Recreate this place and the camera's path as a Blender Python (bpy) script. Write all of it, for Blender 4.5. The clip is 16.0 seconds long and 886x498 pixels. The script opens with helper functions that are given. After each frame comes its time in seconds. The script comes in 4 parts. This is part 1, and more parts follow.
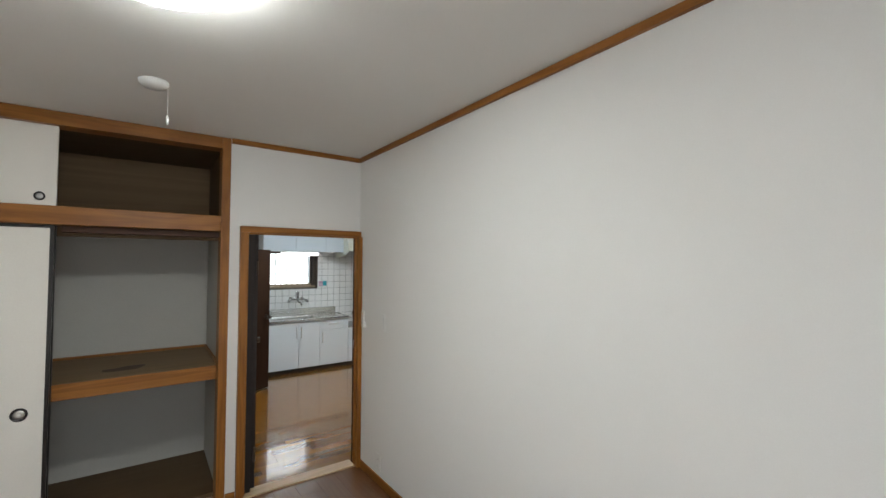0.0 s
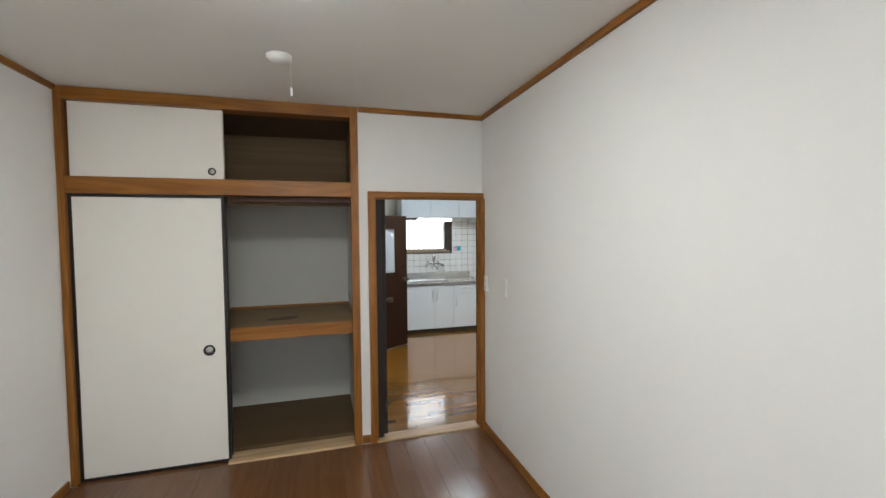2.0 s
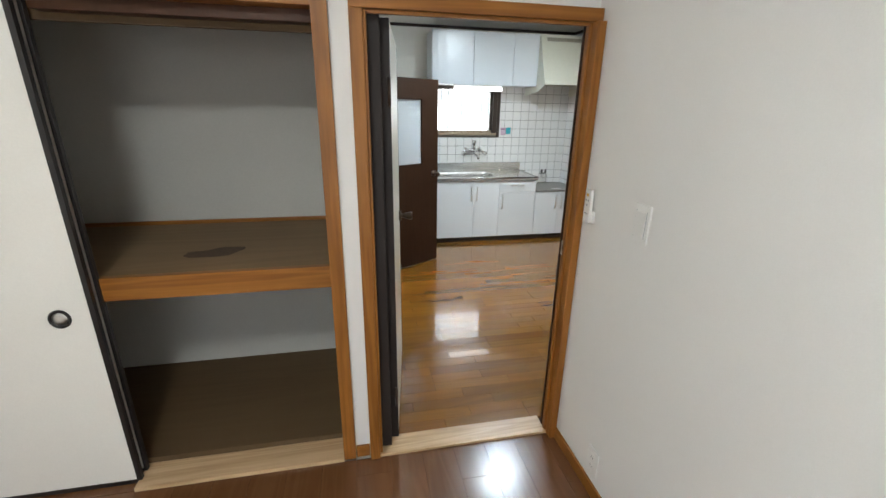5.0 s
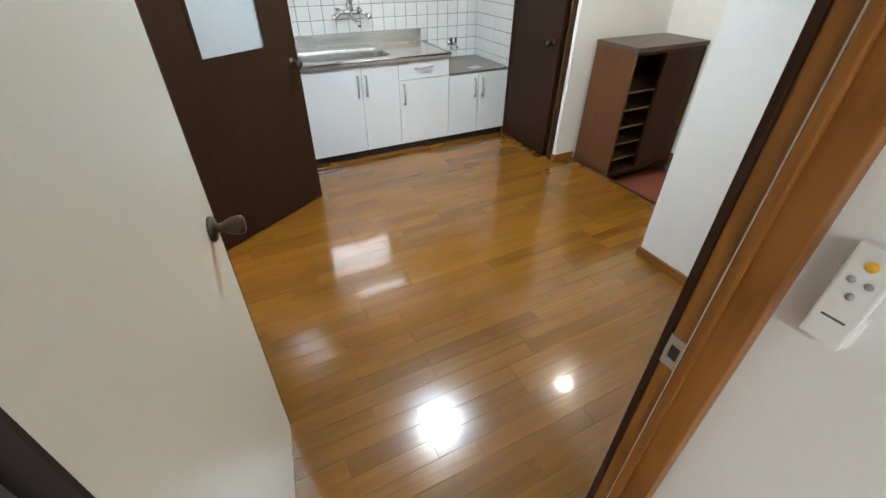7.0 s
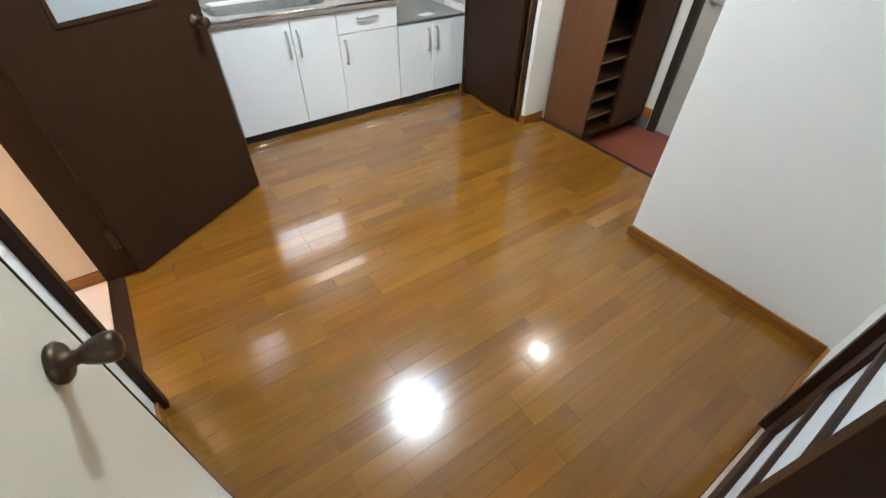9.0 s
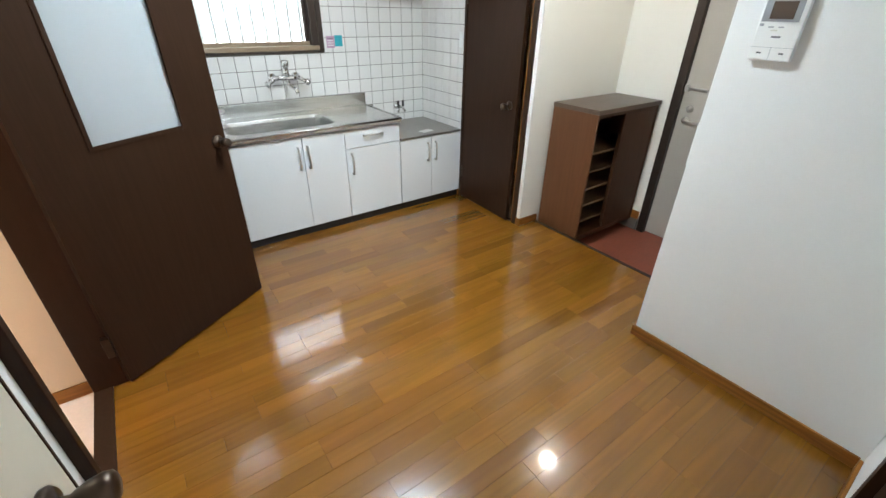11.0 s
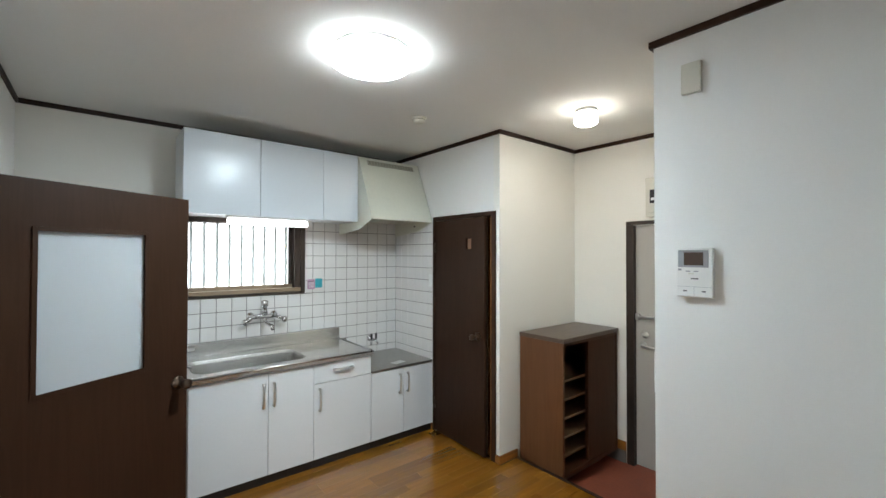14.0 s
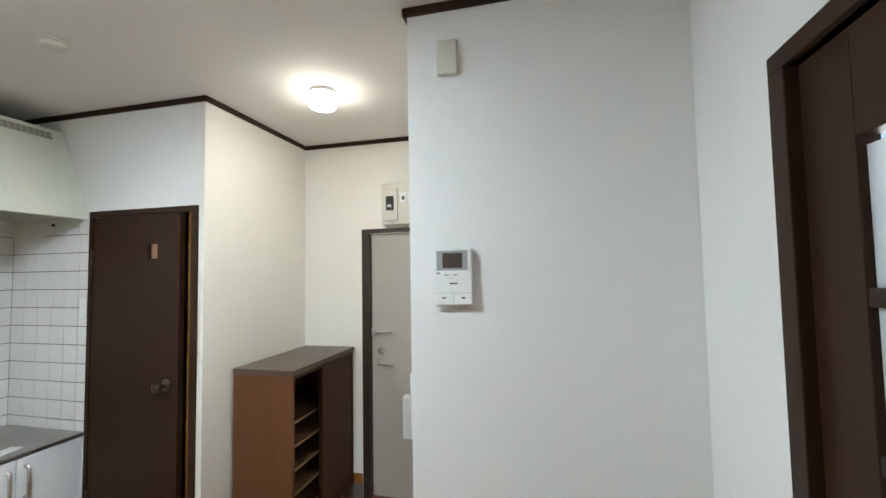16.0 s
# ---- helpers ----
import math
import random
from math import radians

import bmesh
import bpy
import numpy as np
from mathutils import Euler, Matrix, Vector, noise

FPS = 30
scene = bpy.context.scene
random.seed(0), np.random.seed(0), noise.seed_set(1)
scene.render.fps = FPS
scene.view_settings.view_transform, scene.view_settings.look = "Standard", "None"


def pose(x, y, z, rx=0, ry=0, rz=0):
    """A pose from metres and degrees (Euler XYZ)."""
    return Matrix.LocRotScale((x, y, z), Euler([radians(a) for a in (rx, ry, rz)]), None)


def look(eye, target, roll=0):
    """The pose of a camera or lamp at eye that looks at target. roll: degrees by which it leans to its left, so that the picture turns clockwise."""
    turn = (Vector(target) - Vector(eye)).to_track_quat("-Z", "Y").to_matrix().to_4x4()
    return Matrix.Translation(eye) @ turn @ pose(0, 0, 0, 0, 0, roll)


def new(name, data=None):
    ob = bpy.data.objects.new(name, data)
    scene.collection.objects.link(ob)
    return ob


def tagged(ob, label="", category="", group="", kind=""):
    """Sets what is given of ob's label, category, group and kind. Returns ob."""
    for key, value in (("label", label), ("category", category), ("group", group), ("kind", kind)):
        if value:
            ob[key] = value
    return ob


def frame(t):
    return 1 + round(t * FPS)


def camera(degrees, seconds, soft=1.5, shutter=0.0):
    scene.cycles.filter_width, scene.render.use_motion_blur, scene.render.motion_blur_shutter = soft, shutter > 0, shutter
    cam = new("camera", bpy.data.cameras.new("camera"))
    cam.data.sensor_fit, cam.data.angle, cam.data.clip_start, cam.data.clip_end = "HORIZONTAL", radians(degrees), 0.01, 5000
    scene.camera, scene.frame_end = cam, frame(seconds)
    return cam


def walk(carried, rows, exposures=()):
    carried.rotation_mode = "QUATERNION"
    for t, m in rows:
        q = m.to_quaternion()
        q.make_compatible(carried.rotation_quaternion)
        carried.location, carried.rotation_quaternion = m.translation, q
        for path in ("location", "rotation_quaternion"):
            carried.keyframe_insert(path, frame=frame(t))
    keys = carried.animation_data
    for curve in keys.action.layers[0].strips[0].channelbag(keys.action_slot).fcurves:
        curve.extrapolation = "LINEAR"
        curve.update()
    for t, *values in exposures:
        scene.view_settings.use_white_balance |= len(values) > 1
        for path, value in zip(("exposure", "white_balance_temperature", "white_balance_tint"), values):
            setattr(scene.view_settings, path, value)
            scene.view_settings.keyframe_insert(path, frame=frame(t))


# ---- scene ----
cam = camera(93.6, 16.0)
PATH = [
    (0, (-0.018, -0.24, 1.64), (1.141, 1.388, 1.707), 0.2),
    (0.5, (-0.022, -0.145, 1.63), (0.925, 1.616, 1.664), 0.1),
    (1, (0.025, -0.101, 1.631), (0.81, 1.739, 1.629), -0.2),
    (1.5, (0.092, -0.126, 1.623), (0.743, 1.764, 1.583), -0.5),
    (2, (0.187, -0.154, 1.607), (0.742, 1.765, 1.516), -0.4),
    (2.5, (0.228, -0.113, 1.587), (0.701, 1.824, 1.436), -0.2),
    (3, (0.276, 0.06, 1.569), (0.686, 2.004, 1.341), 0.2),
    (3.5, (0.376, 0.312, 1.568), (0.722, 2.256, 1.253), 0.6),
    (3.7, (0.414, 0.424, 1.561), (0.742, 2.367, 1.217), 0.7),
    (5.8, (0.604, 2.04, 1.521), (1.134, 3.757, 0.641), 0.4),
    (6, (0.643, 2.187, 1.513), (1.223, 3.856, 0.571), 0.25),
    (6.5, (0.716, 2.492, 1.513), (1.392, 4.049, 0.449), 0.3),
    (7, (0.846, 2.761, 1.496), (1.599, 4.194, 0.322), 0.7),
    (7.5, (0.927, 2.977, 1.481), (1.738, 4.289, 0.207), 1.1),
    (8, (0.961, 3.133, 1.464), (1.81, 4.352, 0.125), 1.5),
    (8.2, (0.972, 3.15, 1.456), (1.824, 4.343, 0.098), 1.5),
    (10.3, (0.992, 3.21, 1.474), (1.936, 4.478, 0.232), 1.3),
    (10.5, (0.987, 3.212, 1.475), (1.948, 4.507, 0.292), 1.3),
    (11, (0.967, 3.219, 1.502), (1.996, 4.62, 0.511), 1.0),
    (11.5, (0.968, 3.217, 1.509), (2.053, 4.72, 0.76), 0.9),
    (12, (0.984, 3.193, 1.506), (2.093, 4.784, 1.017), 0.2),
    (12.5, (0.963, 3.209, 1.534), (2.097, 4.832, 1.249), 0.1),
    (13, (0.966, 3.198, 1.541), (2.108, 4.835, 1.419), 0.1),
    (13.5, (0.959, 3.19, 1.548), (2.141, 4.804, 1.529), 0.2),
    (14, (0.983, 3.197, 1.539), (2.253, 4.742, 1.566), 0.1),
    (14.5, (1.052, 3.222, 1.51), (2.477, 4.625, 1.557), 0.0),
    (15, (1.156, 3.359, 1.493), (2.761, 4.55, 1.565), -0.3),
    (15.5, (1.241, 3.483, 1.488), (3.044, 4.344, 1.579), -0.5),
    (16, (1.399, 3.535, 1.487), (3.339, 4.007, 1.594), -1.0),
]
walk(cam, [(t, look(eye, target, roll)) for t, eye, target, roll in PATH], exposures=[(0.0, 0.14), (1.5, 0.34), (3.5, 0.46), (6.0, 0.82), (7.0, 0.86), (8.0, 1.05), (10.5, 1.0), (12.5, 0.54), (13.5, 0.54), (14.5, 0.42), (16.0, 0.66)])

# ---- world and large lights ----
world = bpy.data.worlds.new("sky")
scene.world = world
world.use_nodes = True
wn = world.node_tree.nodes
sky = wn.new("ShaderNodeTexSky")
sky.sky_type, sky.sun_disc, sky.sun_elevation, sky.sun_rotation = "NISHITA", False, radians(45), radians(200)
world.node_tree.links.new(sky.outputs[0], wn["Background"].inputs[0])
wn["Background"].inputs[1].default_value = 0.12
scene.view_settings.exposure = 0.0

sun = new("sun", bpy.data.lights.new("sun", "SUN"))
sun.data.energy, sun.data.angle, sun.data.color = 1.0, radians(12), (1.0, 0.96, 0.9)
sun.matrix_basis = look((0, -6, 8), (0, 0, 0))


def area_lamp(name, eye, target, sx, sy, power, colour):
    d = bpy.data.lights.new(name, "AREA")
    d.shape, d.size, d.size_y, d.energy, d.color = "RECTANGLE", sx, sy, power, colour
    ob = new(name, d)
    ob.matrix_basis = look(eye, target)
    return ob


area_lamp("bedroom_window_daylight", (0.1, -1.36, 1.3), (0.1, 1.0, 1.1), 1.6, 1.6, 11.0, (0.96, 0.98, 1.0))
# Added lamp that brightens the glazed door's panes from the unseen room.
area_lamp("next_room_fill_light", (2.84, 2.52, 1.3), (1.5, 2.52, 1.2), 0.7, 1.5, 16.0, (0.93, 0.97, 1.0))


# ---- materials ----
def shader(name):
    m = bpy.data.materials.new(name)
    m.use_nodes = True
    return m, m.node_tree.nodes, m.node_tree.links, m.node_tree.nodes["Principled BSDF"]


def surface(name, colour, rough=0.5, metal=0.0, scale=30.0, vary=0.06, bump=0.05, patch=3.0, stretch=(1, 1, 1), coat=0.0, rough_vary=0.025, depth=0.002):
    """A surface with variation at two scales, fine relief and uneven gloss."""
    m, n, l, p = shader(name)
    tc = n.new("ShaderNodeTexCoord")
    mp = n.new("ShaderNodeMapping")
    mp.inputs["Scale"].default_value = stretch
    l.new(tc.outputs["Object"], mp.inputs[0])
    fine, big = n.new("ShaderNodeTexNoise"), n.new("ShaderNodeTexNoise")
    fine.inputs["Scale"].default_value, fine.inputs["Detail"].default_value = scale, 6
    big.inputs["Scale"].default_value, big.inputs["Detail"].default_value = patch, 3
    l.new(mp.outputs[0], fine.inputs["Vector"]), l.new(mp.outputs[0], big.inputs["Vector"])
    add = n.new("ShaderNodeMath")
    add.operation = "ADD"
    l.new(fine.outputs[0], add.inputs[0]), l.new(big.outputs[0], add.inputs[1])
    mr = n.new("ShaderNodeMapRange")
    mr.inputs[1].default_value, mr.inputs[2].default_value = 0.6, 1.4
    mr.inputs[3].default_value, mr.inputs[4].default_value = 1 - vary, 1 + vary
    l.new(add.outputs[0], mr.inputs[0])
    mul = n.new("ShaderNodeVectorMath")
    mul.operation = "SCALE"
    mul.inputs[0].default_value = colour
    l.new(mr.outputs[0], mul.inputs["Scale"]), l.new(mul.outputs[0], p.inputs["Base Color"])
    rr = n.new("ShaderNodeMapRange")
    rr.inputs[1].default_value, rr.inputs[2].default_value = 0.3, 0.7
    rr.inputs[3].default_value, rr.inputs[4].default_value = max(0.02, rough - rough_vary), min(1, rough + rough_vary)
    l.new(big.outputs[0], rr.inputs[0]), l.new(rr.outputs[0], p.inputs["Roughness"])
    p.inputs["Metallic"].default_value = metal
    p.inputs["Coat Weight"].default_value = coat
    p.inputs["Coat Roughness"].default_value = 0.08
    if bump:
        b = n.new("ShaderNodeBump")
        b.inputs["Strength"].default_value, b.inputs["Distance"].default_value = bump, depth
        l.new(fine.outputs[0], b.inputs["Height"]), l.new(b.outputs[0], p.inputs["Normal"])
    return m


def wood(name, dark, light, rough=0.35, axis=2, scale=9.0, coat=0.0, vary=0.0, hue=0.0, bump=0.08, rough_vary=0.06, spec=0.5, coat_ior=1.5, coat_rough=0.06):
    """Wood with grain along an axis; vary and hue change from piece to piece."""
    m, n, l, p = shader(name)
    tc, mp, info = n.new("ShaderNodeTexCoord"), n.new("ShaderNodeMapping"), n.new("ShaderNodeObjectInfo")
    s = [scale, scale, scale]
    s[axis] = scale * 0.07
    mp.inputs["Scale"].default_value = s
    off = n.new("ShaderNodeVectorMath")
    off.operation = "SCALE"
    off.inputs[0].default_value = (37.0, 53.0, 71.0)
    l.new(info.outputs["Random"], off.inputs["Scale"])
    l.new(off.outputs[0], mp.inputs["Location"]), l.new(tc.outputs["Object"], mp.inputs[0])
    warp, grain = n.new("ShaderNodeTexNoise"), n.new("ShaderNodeTexNoise")
    warp.inputs["Scale"].default_value, warp.inputs["Detail"].default_value = 0.6, 3
    warp.inputs["Distortion"].default_value = 1.5
    grain.inputs["Scale"].default_value, grain.inputs["Detail"].default_value = 7.0, 6
    l.new(mp.outputs[0], warp.inputs["Vector"]), l.new(mp.outputs[0], grain.inputs["Vector"])
    wave = n.new("ShaderNodeMath")
    wave.operation = "MULTIPLY_ADD"
    wave.inputs[1].default_value = 14.0
    l.new(warp.outputs[0], wave.inputs[0]), l.new(grain.outputs[0], wave.inputs[2])
    saw = n.new("ShaderNodeMath")
    saw.operation = "PINGPONG"
    saw.inputs[1].default_value = 1.0
    l.new(wave.outputs[0], saw.inputs[0])
    mixv = n.new("ShaderNodeMath")
    mixv.operation = "MULTIPLY_ADD"
    mixv.inputs[1].default_value = 0.45
    l.new(saw.outputs[0], mixv.inputs[0])
    half = n.new("ShaderNodeMath")
    half.operation = "MULTIPLY"
    half.inputs[1].default_value = 0.55
    l.new(grain.outputs[0], half.inputs[0]), l.new(half.outputs[0], mixv.inputs[2])
    ramp = n.new("ShaderNodeValToRGB")
    ramp.color_ramp.elements[0].position, ramp.color_ramp.elements[1].position = 0.15, 0.8
    ramp.color_ramp.elements[0].color, ramp.color_ramp.elements[1].color = (*dark, 1), (*light, 1)
    l.new(mixv.outputs[0], ramp.inputs[0])
    hsv = n.new("ShaderNodeHueSaturation")
    val, hu = n.new("ShaderNodeMapRange"), n.new("ShaderNodeMapRange")
    val.inputs[3].default_value, val.inputs[4].default_value = 1 - vary, 1 + vary
    hu.inputs[3].default_value, hu.inputs[4].default_value = 0.5 - hue, 0.5 + hue
    l.new(info.outputs["Random"], val.inputs[0])
    fold = n.new("ShaderNodeMath")
    fold.operation = "PINGPONG"
    fold.inputs[1].default_value = 0.13
    l.new(info.outputs["Random"], fold.inputs[0])
    hu.inputs[2].default_value = 0.13
    l.new(fold.outputs[0], hu.inputs[0])
    l.new(val.outputs[0], hsv.inputs["Value"]), l.new(hu.outputs[0], hsv.inputs["Hue"])
    l.new(ramp.outputs[0], hsv.inputs["Color"]), l.new(hsv.outputs[0], p.inputs["Base Color"])
    rr = n.new("ShaderNodeMapRange")
    rr.inputs[3].default_value, rr.inputs[4].default_value = max(0.02, rough - rough_vary), rough + rough_vary
    l.new(grain.outputs[0], rr.inputs[0]), l.new(rr.outputs[0], p.inputs["Roughness"])
    p.inputs["Specular IOR Level"].default_value, p.inputs["Coat IOR"].default_value = spec, coat_ior
    p.inputs["Coat Weight"].default_value, p.inputs["Coat Roughness"].default_value = coat, coat_rough
    b = n.new("ShaderNodeBump")
    b.inputs["Strength"].default_value, b.inputs["Distance"].default_value = bump, 0.001
    l.new(mixv.outputs[0], b.inputs["Height"]), l.new(b.outputs[0], p.inputs["Normal"])
    return m


def glow(name, colour, strength):
    m, n, l, p = shader(name)
    p.inputs["Base Color"].default_value = (0.85, 0.85, 0.85, 1)
    p.inputs["Emission Color"].default_value = (*colour, 1)
    p.inputs["Emission Strength"].default_value = strength
    return m


WHITE_WALL = surface("white_wallpaper", (0.79, 0.785, 0.765), 0.85, scale=260, vary=0.025, bump=0.22, patch=1.2)
CREAM_WALL = surface("warm_white_wallpaper", (0.81, 0.79, 0.735), 0.85, scale=260, vary=0.025, bump=0.22, patch=1.2)
CEILING = surface("ceiling_paper", (0.74, 0.73, 0.70), 0.9, scale=200, vary=0.03, bump=0.2, patch=1.0)
PEACH = surface("peach_wallpaper", (0.82, 0.65, 0.49), 0.85, scale=240, vary=0.03, bump=0.2)
AMBER_PANE = surface("amber_pane", (0.36, 0.19, 0.11), 0.3, scale=60, bump=0.02)
PINK_FLOOR = surface("pinkish_sheet_floor", (0.68, 0.52, 0.43), 0.45, scale=90, vary=0.06, bump=0.1)
FUSUMA_PAPER = surface("fusuma_paper", (0.80, 0.775, 0.72), 0.75, scale=180, vary=0.035, bump=0.15, patch=2.0)
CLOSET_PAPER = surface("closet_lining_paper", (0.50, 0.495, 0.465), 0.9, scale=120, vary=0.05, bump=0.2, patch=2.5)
ORANGE = wood("orange_brown_timber", (0.195, 0.069, 0.011), (0.33, 0.131, 0.0235), 0.42, 2, spec=0.35)
ORANGE_X = wood("orange_brown_timber_across", (0.195, 0.069, 0.011), (0.33, 0.131, 0.0235), 0.42, 0, spec=0.35)
ORANGE_Y = wood("orange_brown_timber_lengthwise", (0.195, 0.069, 0.011), (0.33, 0.131, 0.0235), 0.42, 1, spec=0.35)
THRESH = wood("pale_threshold_timber", (0.42, 0.27, 0.14), (0.62, 0.44, 0.26), 0.35, 0)
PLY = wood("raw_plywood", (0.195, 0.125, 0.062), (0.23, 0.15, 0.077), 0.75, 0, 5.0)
# Same plywood in a darker tone: upper side, ceiling, lintel, closet floor.
PLY_DARK = wood("dark_plywood", (0.095, 0.056, 0.023), (0.112, 0.068, 0.029), 0.75, 0, 5.0)
DARK = wood("dark_brown_door_veneer", (0.029, 0.0125, 0.0064), (0.037, 0.0165, 0.0086), 0.45, 2, 14.0, bump=0.05, spec=0.16)
DARK_X = wood("dark_brown_trim_across", (0.018, 0.009, 0.0055), (0.034, 0.016, 0.010), 0.45, 0, 14.0, spec=0.28)
MATTE_DARK = surface("matte_dark_brown_paint", (0.016, 0.010, 0.008), 0.65, scale=60, bump=0.02)
BLACK = surface("black_lacquer", (0.016, 0.013, 0.012), 0.3, scale=50, bump=0.02)
CREAM_DOOR = surface("cream_door_laminate", (0.70, 0.655, 0.545), 0.3, scale=70, vary=0.015, bump=0.0, patch=2, coat=0.0, rough_vary=0.01)
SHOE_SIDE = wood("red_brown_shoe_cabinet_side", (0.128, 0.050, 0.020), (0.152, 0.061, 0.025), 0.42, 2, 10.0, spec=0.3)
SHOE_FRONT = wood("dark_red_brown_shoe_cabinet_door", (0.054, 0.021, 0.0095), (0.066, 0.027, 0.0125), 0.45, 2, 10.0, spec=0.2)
SHOE_TOP = wood("brown_grey_shoe_cabinet_top", (0.075, 0.048, 0.034), (0.115, 0.076, 0.055), 0.35, 0, 12.0)
SHELF = wood("pale_brown_shelf_board", (0.14, 0.08, 0.042), (0.20, 0.12, 0.066), 0.55, 0)
CABINET = surface("white_cabinet_laminate", (0.74, 0.76, 0.78), 0.3, scale=60, vary=0.02, bump=0.02, patch=2, coat=0.0)
UPPER = surface("blue_white_cabinet_laminate", (0.66, 0.705, 0.75), 0.26, scale=60, vary=0.02, bump=0.03, patch=2, coat=0.0)
HOOD = surface("cream_enamel", (0.66, 0.66, 0.565), 0.32, scale=40, vary=0.04, bump=0.03, patch=3, coat=0.2)
VENT_SLOT = surface("hood_slot_grey", (0.25, 0.235, 0.19), 0.5, scale=40)
HOOD_GREY = surface("hood_vent_grey", (0.36, 0.345, 0.28), 0.5, scale=40)
STEEL = surface("brushed_stainless_steel", (0.66, 0.655, 0.64), 0.25, 1.0, scale=60, vary=0.06, bump=0.04, patch=5, stretch=(0.05, 1, 1))
STEEL_DULL = surface("dull_stainless_steel", (0.42, 0.40, 0.375), 0.36, 1.0, scale=40, vary=0.1, bump=0.05, patch=5)
CHROME = surface("chrome", (0.78, 0.78, 0.78), 0.1, 1.0, scale=40, bump=0.0)
SATIN = surface("satin_chrome", (0.74, 0.735, 0.72), 0.34, 1.0, scale=60, bump=0.02)
NICKEL = surface("satin_nickel", (0.55, 0.54, 0.52), 0.3, 1.0, scale=60, bump=0.02)
BRONZE = surface("dark_bronze", (0.085, 0.06, 0.045), 0.28, 0.9, scale=60, vary=0.15, bump=0.04)
ALU = surface("bronze_aluminium", (0.055, 0.040, 0.032), 0.4, 0.5, scale=80, bump=0.03)
SILL_TAN = surface("tan_aluminium_sill", (0.30, 0.225, 0.15), 0.4, 0.2, scale=60)
TILE = surface("white_glazed_tile", (0.79, 0.775, 0.755), 0.12, scale=12, vary=0.03, bump=0.03, patch=9, coat=0.5)
GROUT = surface("grey_brown_grout", (0.19, 0.17, 0.15), 0.9, scale=160, vary=0.15, bump=0.3, patch=8)
PLASTIC = surface("white_plastic", (0.78, 0.78, 0.76), 0.35, scale=60, vary=0.015, bump=0.02)
CREAM_PLASTIC = surface("aged_cream_plastic", (0.62, 0.60, 0.52), 0.4, scale=60, vary=0.03, bump=0.02)
GREY_PLASTIC = surface("grey_plastic", (0.33, 0.34, 0.36), 0.35, scale=60, bump=0.02)
INK = surface("dark_grey_print", (0.10, 0.10, 0.11), 0.5, scale=60, bump=0)
YELLOW = surface("yellow_button", (0.80, 0.46, 0.03), 0.4, scale=60, bump=0)
PINK_PRINT = surface("pink_sticker_print", (0.48, 0.29, 0.40), 0.5, scale=60, bump=0)
TEAL_PRINT = surface("turquoise_sticker_print", (0.03, 0.36, 0.44), 0.5, scale=60, bump=0)
BLUE_PRINT = surface("light_blue_print", (0.20, 0.47, 0.75), 0.5, scale=60, bump=0)
PAPER = surface("white_paper", (0.82, 0.82, 0.81), 0.7, scale=60, bump=0.02)
SCREEN = surface("dark_lcd_screen", (0.06, 0.045, 0.038), 0.12, scale=60, bump=0)
DOOR_GREY = surface("beige_grey_steel_door", (0.45, 0.42, 0.375), 0.42, scale=90, vary=0.03, bump=0.04)
GENKAN = surface("red_brown_entrance_floor", (0.235, 0.062, 0.034), 0.5, scale=60, vary=0.16, bump=0.12, patch=7)
LAMP = glow("lit_lamp_diffuser", (0.76, 0.915, 1.0), 345.0)
LAMP_OUTER = glow("lit_lamp_outer_diffuser", (0.82, 0.94, 1.0), 7.0)
LAMP_RIM = glow("lit_lamp_rim", (0.86, 0.95, 1.0), 20.0)
LAMP_WASH = glow("lit_washroom_diffuser", (1.0, 0.96, 0.88), 300.0)
LAMP_BED = glow("lit_bedroom_lamp_diffuser", (0.955, 1.0, 0.98), 84.0)
LAMP_BED_SIDE = glow("lit_bedroom_lamp_rim", (0.955, 1.0, 0.98), 30.0)
LAMP_WARM = glow("lit_entrance_lamp_diffuser", (1.0, 0.95, 0.85), 75.0)
LAMP_SIDE = glow("lit_entrance_lamp_rim", (1.0, 0.95, 0.85), 10.0)
LAMP_BAR = glow("lit_counter_light_tube", (0.95, 0.98, 1.0), 4.0)
OUTSIDE = glow("bright_overcast_outside", (0.93, 0.97, 1.0), 3.2)
BED_FLOOR = wood("red_brown_laminate", (0.125, 0.051, 0.020), (0.152, 0.066, 0.027), 0.22, 1, 7.0, coat=0.3, vary=0.05, bump=0.0, rough_vary=0.03)
KIT_FLOOR = wood("amber_varnished_oak", (0.180, 0.0715, 0.0080), (0.232, 0.094, 0.0112), 0.2, 0, 6.0, coat=0.75, vary=0.19, hue=0.004, coat_ior=1.5, coat_rough=0.06, bump=0.0, rough_vary=0.03)
JOINT = surface("dark_floor_joint", (0.06, 0.028, 0.012), 0.6, scale=60)


def frosted(name, colour, rough):
    m, n, l, p = shader(name)
    p.inputs["Base Color"].default_value = (*colour, 1)
    p.inputs["Transmission Weight"].default_value = 1.0
    p.inputs["Roughness"].default_value = rough
    p.inputs["IOR"].default_value = 1.2
    return m


FROST = frosted("frosted_window_glass", (0.95, 0.97, 0.97), 0.2)


